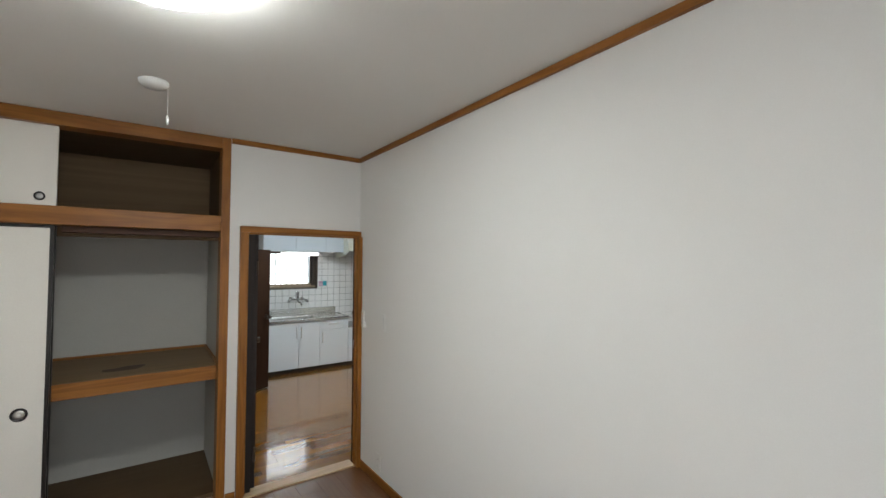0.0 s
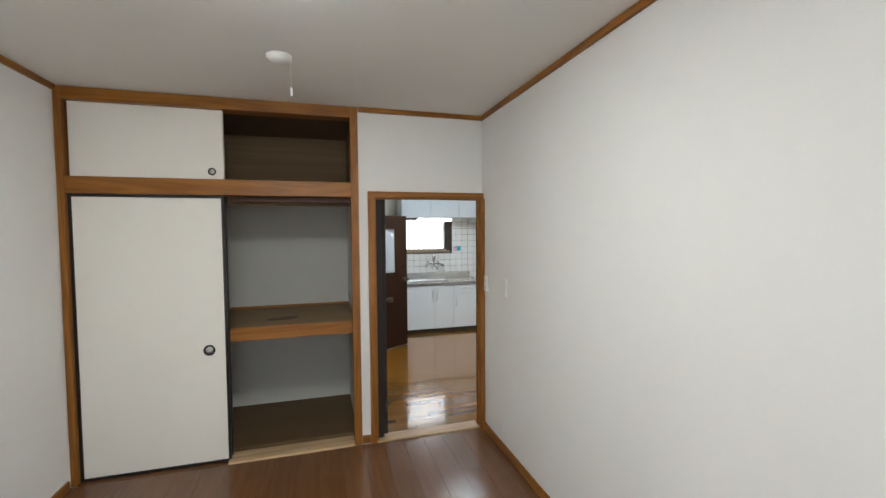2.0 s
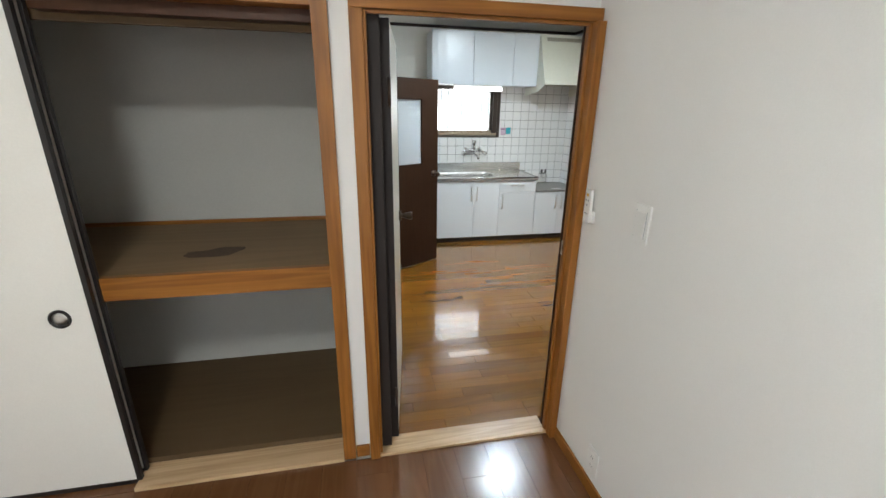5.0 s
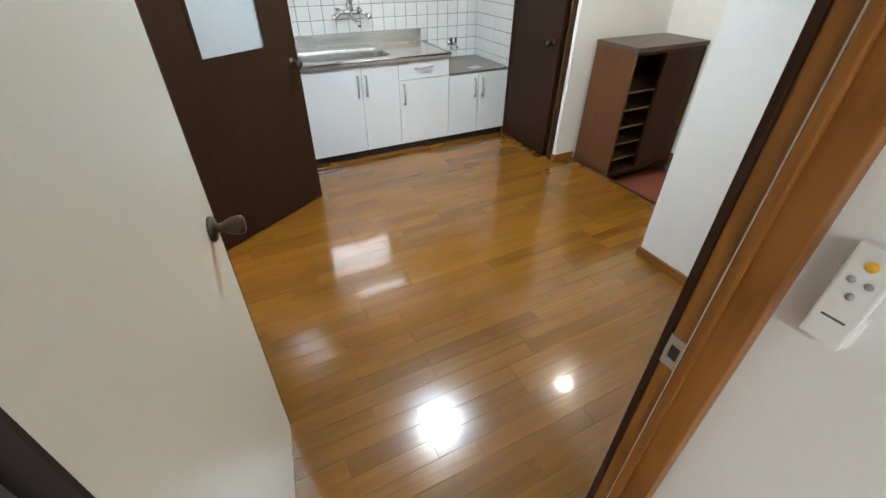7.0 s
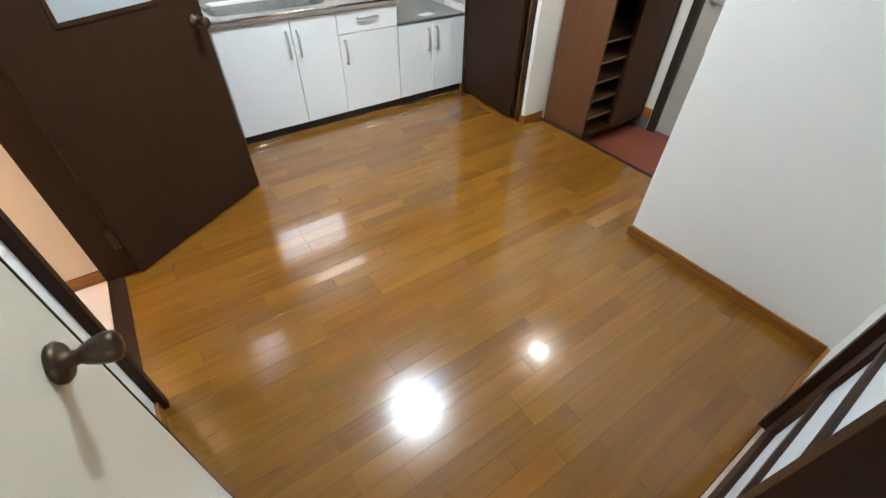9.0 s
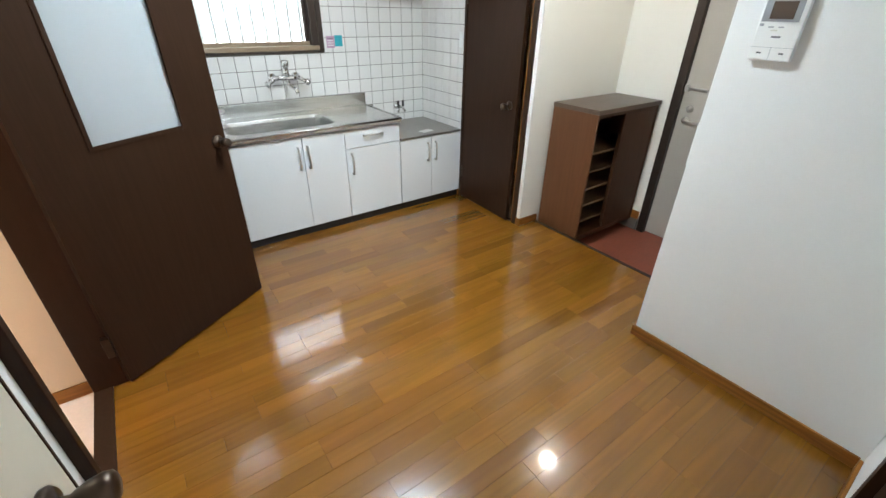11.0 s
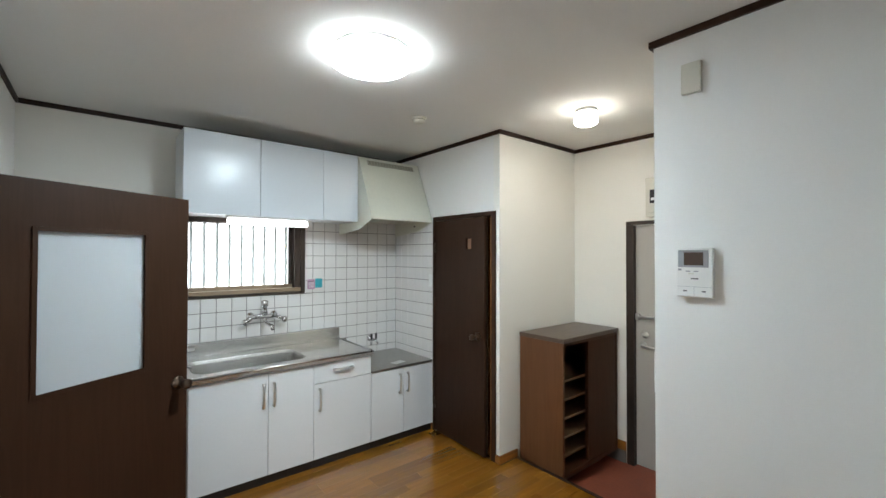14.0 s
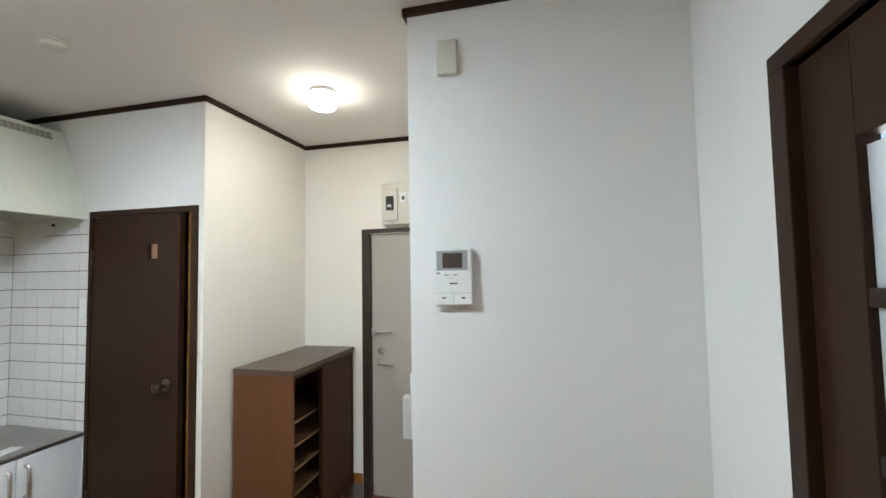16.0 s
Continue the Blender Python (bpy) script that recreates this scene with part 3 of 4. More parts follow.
def pull(parent, x, z, y, r=0.029):
    """A round recessed pull: dark ring, pale dished cup."""
    m = Matrix.Translation((x, y, z)) @ Matrix.Rotation(radians(90), 4, "X")
    p = lathe("finger_pull", [(0.0, 0.0), (r, 0.0), (r, 0.003), (r * 0.9, 0.005), (r * 0.72, 0.004), (r * 0.70, 0.0015), (0, 0.0012)], BLACK, parent, m, "black ringed finger pull")
    lathe("cup", [(0.0, 0.0012), (r * 0.68, 0.0014), (r * 0.68, 0.0022), (r * 0.3, 0.0019), (0, 0.0018)], NICKEL, p, m)
    return p


def fusuma(name, x0, x1, z0, z1, y, label, px, pz, frame_w=0.012, r=0.029, top=True):
    t = thing(name, pose((x0 + x1) / 2 - 0.026, y - 0.008, z0), label, "sliding door")
    w, h = (x1 - x0) / 2, z1 - z0
    box("panel", (-w + frame_w, w - frame_w, 0.003, 0.018, frame_w, h - frame_w), FUSUMA_PAPER, t, "cream paper panel")
    for b in ((-w, -w + frame_w, 0, 0.021, 0, h), (w - frame_w, w, 0, 0.021, 0, h), (-w + frame_w, w - frame_w, 0, 0.021, 0, frame_w), (-w + frame_w, w - frame_w, 0, 0.021, h - frame_w, h)):
        box("frame_strip", b, BLACK, t, "black lacquered edge", 0.001)
    pull(t, px - (x0 + x1) / 2, pz - z0, 0.003, r)
    return t


fusuma("fusuma_door", -1.306, -0.427, 0.004, 1.850, 2.998, "closed cream paper sliding closet door with black edging", -0.545, 0.797, 0.018, 0.037)
fusuma("fusuma_door", -1.290, -0.425, 0.019, 1.850, 3.048, "cream paper sliding closet door stacked behind another", -1.15, 0.787, 0.012, 0.033)
t = thing("upper_closet_door", pose(-0.884, 2.997, 1.958), "small cream paper sliding door of the upper closet", "sliding door")
box("panel", (-0.434, 0.434, 0, 0.02, 0.001, 0.466), FUSUMA_PAPER, t, "cream paper panel")
pull(t, -0.509 + 0.872, 2.012 - 1.958, 0.0, 0.025)
t = thing("upper_closet_door", pose(-0.888, 3.040, 1.958), "small cream paper sliding door stacked behind another", "sliding door")
box("panel", (-0.434, 0.434, 0, 0.02, 0.001, 0.466), FUSUMA_PAPER, t, "cream paper panel")

# bedroom fittings
def ceiling_lamp(x, y, z, r, h, mat, label, rim=LAMP_RIM, outer=LAMP_OUTER):
    t = thing("ceiling_lamp", pose(x, y, z), label, "ceiling lamp")
    lathe("housing", [(0, 0), (r * 0.93, 0), (r * 0.96, -0.012), (r * 0.96, -0.02), (0, -0.02)], PLASTIC, t, n=48)
    lathe("rim", [(0, -0.021), (r * 0.97, -0.021), (r, -0.03), (r, -h * 0.72), (r * 0.98, -h * 0.76), (0, -h * 0.76)], rim, t, n=48, label="softly glowing white rim")
    lathe("diffuser", [(0, -h * 0.765), (r * 0.975, -h * 0.765), (r * 0.93, -h * 0.86), (r * 0.8, -h * 0.94), (r * 0.6, -h), (0, -h)], outer, t, n=48, label="glowing white diffuser")
    lathe("lamp_centre", [(0, -h - 0.0005), (r * 0.46, -h - 0.0005), (r * 0.4, -h - 0.004), (0, -h - 0.005)], mat, t, n=48, label="brightest glowing middle")
    return t


ceiling_lamp(-0.03, 1.10, BH, 0.22, 0.085, LAMP_BED, "round white ceiling lamp, lit, on the bedroom ceiling", LAMP_BED_SIDE, LAMP_BED_SIDE)
ceiling_lamp(1.935, 4.872, KH, 0.19, 0.07, LAMP, "large round white ceiling lamp, lit, on the kitchen ceiling")
t = thing("ceiling_lamp", pose(3.375, 4.665, KH), "small lit lamp on the entrance ceiling", "ceiling lamp")
lathe("housing", [(0, 0), (0.066, 0), (0.070, -0.02), (0, -0.02)], PLASTIC, t)
lathe("rim", [(0, -0.0205), (0.068, -0.021), (0.073, -0.03), (0.073, -0.075), (0, -0.075)], LAMP_SIDE, t, label="softly glowing warm rim")
lathe("diffuser", [(0, -0.0755), (0.0725, -0.0755), (0.069, -0.087), (0.058, -0.095), (0, -0.097)], LAMP_WARM, t, label="glowing warm white diffuser")

# Out of view; added because the washroom's peach wall is brightly lit.
ceiling_lamp(0.0, 4.6, 2.30, 0.12, 0.07, LAMP_WASH, "small round lit lamp added out of view in the washroom")
t = thing("ceiling_outlet", pose(-0.009, 2.165, BH), "white round ceiling fixture with a hanging hook", "fixture")
lathe("body", [(0, 0), (0.062, 0), (0.062, -0.012), (0.05, -0.022), (0.045, -0.03), (0, -0.03)], PLASTIC, t)
tube("cord", [(0.055, -0.03, -0.012), (0.057, -0.03, -0.10), (0.057, -0.03, -0.165)], 0.0012, PLASTIC, t, n=6)
lathe("pull_grip", [(0, -0.21), (0.006, -0.205), (0.006, -0.175), (0.002, -0.165), (0, -0.165)], PLASTIC, t, Matrix.Translation((0.057, -0.03, 0)), n=12)
t = thing("smoke_detector", pose(2.645, 5.48, KH), "small cream smoke detector on the kitchen ceiling", "detector")
lathe("base", [(0, 0), (0.052, 0), (0.052, -0.01), (0, -0.01)], CREAM_PLASTIC, t)
lathe("cap", [(0, -0.0105), (0.044, -0.0105), (0.042, -0.026), (0.03, -0.034), (0, -0.035)], CREAM_PLASTIC, t)


def wall_plate(name, m, w, h, label, category):
    """A plate lying in its local x-z plane, standing out along -y."""
    t = thing(name, m, label, category)
    box("plate", (-w / 2, w / 2, -0.007, 0, -h / 2, h / 2), PLASTIC, t, bevel=0.0025)
    return t


EAST = pose(0, 0, 0, 0, 0, -90)     # local -y to -x


def on_east(x, y, z):
    return Matrix.Translation((x, y, z)) @ EAST


t = wall_plate("light_switch", on_east(BX1, 2.553, 1.195), 0.08, 0.13, "white wide light switch on the bedroom wall", "switch")
box("rocker", (-0.024, 0.024, -0.011, -0.0072, -0.042, 0.042), PLASTIC, t, "white rocker", 0.002)
for x in (-0.026, 0.026):
    box("rocker_edge", (x - 0.001, x + 0.001, -0.008, -0.0072, -0.045, 0.045), GREY_PLASTIC, t, "", 0)
t = wall_plate("wall_outlet", on_east(BX1, 2.60, 0.158), 0.07, 0.12, "white double socket low on the bedroom wall", "outlet")
for z in (-0.022, 0.022):
    s = box("socket", (-0.015, 0.015, -0.009, -0.0072, z - 0.016, z + 0.016), PLASTIC, t, bevel=0.001)
    boxes("slot", [(-0.007, -0.005, -0.0096, -0.0091, z - 0.005, z + 0.005), (0.005, 0.007, -0.0096, -0.0091, z - 0.005, z + 0.005)], INK, s)
t = thing("remote_control", on_east(BX1, 2.855, 1.188), "white ceiling-lamp remote control in a wall holder", "remote control")
box("holder", (-0.024, 0.024, -0.012, 0, -0.066, -0.02), PLASTIC, t, "white holder", 0.003)
rb = box("body", (-0.021, 0.021, -0.026, -0.0125, -0.064, 0.066), PLASTIC, t, bevel=0.003)
lathe("button", [(0, 0), (0.0062, 0), (0.0062, 0.002), (0, 0.0024)], YELLOW, t, Matrix.Translation((0, -0.026, 0.045)) @ Matrix.Rotation(radians(90), 4, "X"), "round yellow button", 16)
for x, z in ((-0.008, 0.024), (0.008, 0.024), (0.0, 0.005)):
    lathe("button", [(0, 0), (0.0042, 0), (0.0042, 0.0012), (0, 0.0015)], GREY_PLASTIC, t, Matrix.Translation((x, -0.026, z)) @ Matrix.Rotation(radians(90), 4, "X") , "grey button", 12)
box("marking", (-0.012, 0.012, -0.0264, -0.026, -0.03, -0.027), INK, t, "grey print", 0)

# bedroom window behind the walk
w1 = setting(thing("window_1", pose(0.1, BY0 - 0.06, 1.3), "bronze aluminium window", "window"), "bronze aluminium window with frosted panes", "window")
boxes("window_frame", [(-0.85, -0.81, -0.03, 0.03, -0.8, 0.8), (0.81, 0.85, -0.03, 0.03, -0.8, 0.8), (-0.81, 0.81, -0.03, 0.03, -0.8, -0.76), (-0.81, 0.81, -0.03, 0.03, 0.76, 0.8), (-0.025, 0.025, -0.02, 0.02, -0.76, 0.76)], ALU, w1)
for x0, x1 in ((-0.81, -0.025), (0.025, 0.81)):
    box("pane", (x0, x1, -0.012, -0.007, -0.76, 0.76), FROST, w1, bevel=0).visible_shadow = False

# ---- kitchen: window ----
w2 = setting(thing("window_2", pose(1.855, KY1, 1.5), "bronze aluminium kitchen window", "window"), "bronze aluminium kitchen window with frosted panes and bars", "window")


def wbox(nm, x0, x1, y0, y1, z0, z1, mt, lab="", bev=0.002, par=None):
    return box(nm, (x0 - 1.855, x1 - 1.855, y0 - KY1, y1 - KY1, z0 - 1.5, z1 - 1.5), mt, par or w2, lab, bev)


wbox("window_frame", 1.405, 1.442, KY1 - 0.03, KY1 + 0.10, 1.235, 1.86, ALU)
wbox("window_frame", 2.235, 2.285, KY1 - 0.03, KY1 + 0.10, 1.235, 1.86, ALU)
wbox("window_frame", 2.287, 2.325, KY1 - 0.035, KY1 - 0.008, 1.215, 1.86, ALU)
wbox("window_frame", 1.442, 2.235, KY1 - 0.03, KY1 + 0.10, 1.775, 1.86, ALU)
wbox("window_sill", 1.395, 2.285, KY1 - 0.045, KY1 + 0.10, 1.232, 1.262, SILL_TAN, "tan aluminium sill", 0.003)
wbox("sash_rail", 1.442, 2.235, KY1 + 0.02, KY1 + 0.05, 1.262, 1.29, SILL_TAN)
wbox("sash_stile", 2.205, 2.235, KY1 + 0.02, KY1 + 0.05, 1.29, 1.775, ALU)
wbox("sash_stile", 1.442, 1.462, KY1 + 0.02, KY1 + 0.05, 1.29, 1.775, ALU)
for x0, x1 in ((1.462, 1.838), (1.838, 2.205)):
    wbox("pane", x0, x1, KY1 + 0.032, KY1 + 0.036, 1.29, 1.775, FROST, "", 0).visible_shadow = False
grille = setting(thing("window_bars", pose(1.855, KY1 + 0.10, 1.2), "pale grey bars", "bars"), "pale grey upright bars outside the kitchen window", "window bars")
for i in range(11):
    x = -0.44 + 0.088 * i
    box("bar", (x - 0.011, x + 0.011, -0.008, 0.008, 0.0, 0.72), BAR_PALE, grille)
boxes("bar_rail", [(-0.5, 0.5, 0.0085, 0.02, 0.03, 0.06), (-0.5, 0.5, 0.0085, 0.02, 0.66, 0.69)], BAR_PALE, grille)
setting(box("backdrop", (-1.5, 5.5, 8.6, 8.65, -0.5, 3.6), OUTSIDE, bevel=0), "bright pale daylight outside the window", "backdrop")
setting(box("ground", (-60, 60, -60, 60, -0.45, -0.40), surface("outside_concrete", (0.3, 0.29, 0.27), 0.9, scale=8, vary=0.15), bevel=0), "grey concrete ground outside", "ground")

# ---- kitchen: sink run ----
FY = 6.10                                    # fronts


def handle(parent, x, z, vertical=True, y=FY, length=0.15):
    h = length / 2
    p = [(0, 0, -h), (0, -0.02, -h), (0, -0.026, -h + 0.008), (0, -0.026, h - 0.008), (0, -0.02, h), (0, 0, h)]
    if not vertical:
        p = [(a[2], a[1], 0) for a in p]
    bm = bmesh.new()
    add_tube(bm, [(x + a[0], y + a[1], z + a[2]) for a in p], 0.008)
    return part("handle", bm, SATIN, parent, "chrome bow handle", 0, True)


def unit(x0, x1, ztop, fronts, label):
    """A floor cabinet: carcass, black kick board, doors and drawers with handles."""
    t = thing("base_cabinet", pose(x0, 0, 0), label, "cabinet", "kitchen base cabinets")
    w = x1 - x0
    boxes("body", [(0, 0.016, FY + 0.02, KY1 - 0.012, 0.06, ztop), (w - 0.016, w, FY + 0.02, KY1 - 0.012, 0.06, ztop), (0.016, w - 0.016, FY + 0.02, KY1 - 0.012, 0.06, 0.076), (0.016, w - 0.016, KY1 - 0.03, KY1 - 0.012, 0.076, ztop), (0.016, w - 0.016, FY + 0.02, FY + 0.04, ztop - 0.03, ztop)], CABINET, t)
    box("kick_board", (0, w, 6.122, 6.60, 0.0, 0.0595), BLACK, t, "black kick board", 0)
    for a, b, z0, z1, hx, hz, up in fronts:
        d = box("door" if up else "drawer_front", (a - x0 + 0.0015, b - x0 - 0.0015, FY, FY + 0.019, z0 + 0.0015, z1 - 0.0015), CABINET, t, bevel=0.0018)
        if hx:
            handle(d, hx - x0, hz, up)
    return t


unit(1.395, 2.172, 0.745, [(1.395, 1.858, 0.062, 0.742, 1.825, 0.595, True), (1.858, 2.172, 0.062, 0.742, 1.893, 0.595, True)], "white laminate sink cabinet with two doors and chrome handles")
unit(2.173, 2.637, 0.745, [(2.173, 2.637, 0.062, 0.602, 2.215, 0.488, True), (2.173, 2.637, 0.604, 0.742, 2.40, 0.69, False)], "white laminate cabinet with a drawer above a door")
unit(2.640, 3.248, 0.598, [(2.640, 2.944, 0.062, 0.594, 2.905, 0.472, True), (2.944, 3.248, 0.062, 0.594, 2.983, 0.472, True)], "low white laminate stove cabinet with two doors")
setting(box("trim", (3.2485, 3.2645, 6.095, 6.125, 0.06, 0.60), CABINET), "white filler strip beside the stove cabinet", "trim")

# stainless worktop with a pressed bowl
SZ = 0.788
sk = thing("sink_worktop", pose(2.0, 6.4, SZ), "brushed stainless steel worktop with a pressed sink bowl", "sink")


def rounded(cx, cy, w, h, r, n=7):
    pts = []
    for sx, sy, a0 in ((1, 1, 0), (-1, 1, 90), (-1, -1, 180), (1, -1, 270)):
        for i in range(n):
            a = radians(a0 + 90 * i / (n - 1))
            pts.append((cx + sx * (w - r) + r * math.cos(a), cy + sy * (h - r) + r * math.sin(a)))
    return pts


X0, X1, Y0, Y1 = 1.376 - 2.0, 2.645 - 2.0, 6.078 - 6.4, KY1 - 0.014 - 6.4
BXC, BYC, BW, BHH = 1.80 - 2.0, 6.35 - 6.4, 0.368, 0.19
bm = bmesh.new()
hole = [bm.verts.new((x, y, 0)) for x, y in rounded(BXC, BYC, BW, BHH, 0.09)]
rect = [bm.verts.new((x, y, 0)) for x, y in ((X1, Y1), (X0, Y1), (X0, Y0), (X1, Y0))]
k = len(hole) // 4
for q in range(4):
    arc = hole[q * k:(q + 1) * k]
    for i in range(k - 1):
        bm.faces.new((rect[q], arc[i], arc[i + 1]))
    bm.faces.new((rect[q], arc[-1], hole[((q + 1) * k) % len(hole)], rect[(q + 1) % 4]))
prev = hole
for shrink, z in ((0.004, -0.004), (0.010, -0.02), (0.022, -0.15), (0.05, -0.175)):
    cur = [bm.verts.new((x, y, z)) for x, y in rounded(BXC, BYC, BW - shrink, BHH - shrink, 0.085)]
    for i in range(len(cur)):
        bm.faces.new((prev[i], prev[(i + 1) % len(cur)], cur[(i + 1) % len(cur)], cur[i]))
    prev = cur
bm.faces.new(prev)
for a, b in zip(rect, rect[1:] + rect[:1]):
    c, d = bm.verts.new((a.co.x, a.co.y, -0.036)), bm.verts.new((b.co.x, b.co.y, -0.036))
    bm.faces.new((a, b, d, c))
part("worktop", bm, STEEL, sk)
tube("front_lip", [(X0, Y0 + 0.002, -0.006), (X1, Y0 + 0.002, -0.006)], 0.009, STEEL, sk)
tube("side_lip", [(X1 - 0.006, Y0 + 0.02, 0.001), (X1 - 0.006, Y1 - 0.03, 0.001)], 0.006, STEEL, sk)
box("drain_ridge", (X1 - 0.40, X1 - 0.04, Y1 - 0.08, Y1 - 0.07, -0.001, 0.003), STEEL, sk)
box("splash_back", (X0, X1, Y1 - 0.014, Y1, 0.0005, 0.098), STEEL, sk, "upstand", 0.004)
box("maker_label", (X0 + 0.05, X0 + 0.14, Y1 - 0.0155, Y1 - 0.0145, 0.05, 0.072), NICKEL, sk, "pale grey plate", 0)
lathe("drain", [(0, 0), (0.045, 0), (0.045, 0.004), (0.03, 0.003), (0, 0.002)], CHROME, sk, Matrix.Translation((BXC, BYC + 0.06, -0.1755)))
st = thing("stove_top", pose(2.944, 6.4, 0.598), "dull stainless steel top of the stove cabinet", "worktop")
box("top", (-0.297, 0.317, -0.305, KY1 - 0.014 - 6.4, 0.0005, 0.018), STEEL_DULL, st, bevel=0.004)
t = thing("paper_sheet", pose(2.955, 6.20, 0.6175, 0, 0, 12), "white paper note lying on the stove top", "paper")
box("sheet", (-0.06, 0.06, -0.035, 0.035, 0, 0.0015), PAPER, t, bevel=0)

# wall tap over the sink
tp = thing("wall_tap", pose(1.985, KY1 - 0.012, 1.05) @ Matrix.Scale(1.2, 4), "chrome wall-mounted mixer tap with two handles", "tap")
RX = Matrix.Rotation(radians(90), 4, "X")
for s in (-1, 1):
    lathe("wall_flange", [(0, 0), (0.026, 0), (0.024, 0.008), (0.012, 0.012), (0.012, 0.05), (0, 0.05)], CHROME, tp, Matrix.Translation((s * 0.075, 0, 0)) @ RX)
    h = tube("tap_arm", [(s * 0.060, -0.05, 0), (s * 0.088, -0.060, -0.008), (s * 0.115, -0.072, -0.024)], 0.0125, CHROME, tp)
    lathe("tap_handle", [(0, 0), (0.018, 0.002), (0.022, 0.012), (0.02, 0.026), (0.008, 0.032), (0, 0.032)], CHROME, tp, Matrix.Translation((s * 0.110, -0.07, -0.022)) @ Matrix.Rotation(radians(s * 115), 4, "Y"))
tube("tap_body", [(-0.08, -0.05, 0), (-0.03, -0.055, 0), (0.03, -0.055, 0), (0.08, -0.05, 0)], 0.017, CHROME, tp)
lathe("upper_valve", [(0, 0), (0.018, 0), (0.02, 0.03), (0.016, 0.055), (0.024, 0.06), (0.024, 0.092), (0, 0.098)], CHROME, tp, Matrix.Translation((0, -0.055, 0.008)))
tube("spout", [(0, -0.055, -0.005), (0.0, -0.075, -0.035), (0.012, -0.11, -0.05), (0.02, -0.145, -0.055), (0.022, -0.16, -0.075)], 0.0115, CHROME, tp)
# gas cock
gc = thing("gas_cock", pose(2.962, KY1 - 0.012, 0.745) @ Matrix.Scale(1.35, 4), "chrome gas cock with black levers on the tiles", "gas cock")
lathe("flange", [(0, 0), (0.022, 0), (0.02, 0.006), (0.011, 0.01), (0.011, 0.045), (0, 0.045)], CHROME, gc, RX)
for s in (-1, 1):
    tube("outlet_nozzle", [(0, -0.04, 0), (s * 0.018, -0.055, -0.01), (s * 0.028, -0.07, -0.028)], 0.008, CHROME, gc)
    box("lever", (s * 0.018 - 0.006, s * 0.018 + 0.006, -0.062, -0.05, 0.002, 0.042), BLACK, gc, "black lever", 0.002)
# sticker and sockets on tiles
t = thing("wall_sticker", pose(2.425, KY1 - 0.012, 1.285), "pink and turquoise instruction sticker on the tiles", "sticker")
box("pink_half", (-0.07, -0.004, -0.0015, 0, -0.045, 0.04), PINK_PRINT, t, "pale pink print", 0)
box("teal_half", (-0.002, 0.062, -0.002, 0, -0.036, 0.044), TEAL_PRINT, t, "turquoise print", 0)
for i in range(4):
    box("print_line", (-0.062, -0.014, -0.0022, -0.0016, 0.02 - 0.016 * i, 0.025 - 0.016 * i), INK if i == 0 else PAPER, t, "unreadable print line", 0)
t = wall_plate("wall_outlet", on_east(KX1 - 0.011, 6.125, 1.31), 0.05, 0.11, "white socket on the tiled side wall", "outlet")
box("socket", (-0.012, 0.012, -0.009, -0.0072, -0.03, 0.03), PLASTIC, t, bevel=0.001)
t = thing("tile_screw", pose(2.93, KY1 - 0.011, 1.30), "small dark screw fixed in the tiles", "screw")
lathe("head", [(0, 0), (0.007, 0), (0.005, 0.006), (0, 0.007)], NICKEL, t, RX, n=10)

# upper cabinets
UZ0, UZ1, UY = 1.815, 2.365, 6.335
for x0, x1, lab in ((1.388, 1.865, "blue-white laminate wall cabinet above the window"), (1.866, 2.338, "blue-white laminate wall cabinet above the window"), (2.339, 2.640, "narrow blue-white laminate wall cabinet beside the hood")):
    t = thing("wall_cabinet", pose(x0, UY, UZ0), lab, "cabinet", "kitchen wall cabinets")
    w = x1 - x0
    boxes("body", [(0, 0.015, 0.02, KY1 - 0.012 - UY, 0, 0.548), (w - 0.015, w, 0.02, KY1 - 0.012 - UY, 0, 0.548), (0.015, w - 0.015, 0.02, KY1 - 0.012 - UY, 0, 0.015), (0.015, w - 0.015, 0.02, KY1 - 0.012 - UY, 0.533, 0.548), (0.015, w - 0.015, 0.36, KY1 - 0.012 - UY, 0.015, 0.533)], CABINET, t)
    box("door", (0.001, w - 0.001, 0, 0.019, -0.004, 0.55), UPPER, t, bevel=0.0018)
t = thing("counter_light", pose(1.945, 6.36, UZ0 - 0.002), "lit fluorescent batten under the wall cabinet", "light")
box("housing", (-0.285, 0.285, 0.0, 0.09, -0.018, 0), PLASTIC, t)
box("tube_cover", (-0.28, 0.28, -0.002, 0.07, -0.062, -0.0185), LAMP_BAR, t, "glowing white cover", 0.012)

# range hood: a sloped shell open below
hd = thing("range_hood", pose(2.645, KY1 - 0.012, 1.74), "cream enamelled sloped range hood with a vent grille", "range hood")
HW, yb = 0.612, KY1 - 0.012
prof_o = [(UY - yb, 0.622), (6.11 - yb, 0.085), (6.31 - yb, 0.012), (6.66 - yb, -0.022), (0.0, -0.022), (0.0, 0.622)]
for x0, x1 in ((0, 0.012), (HW - 0.012, HW)):
    bm = bmesh.new()
    a, b = [bm.verts.new((x0, y, z)) for y, z in prof_o], [bm.verts.new((x1, y, z)) for y, z in prof_o]
    bm.faces.new(a), bm.faces.new(b[::-1])
    for i in range(len(a)):
        bm.faces.new((a[i], b[i], b[(i + 1) % 6], a[(i + 1) % 6]))
    part("side", bm, HOOD, hd)
bm = bmesh.new()
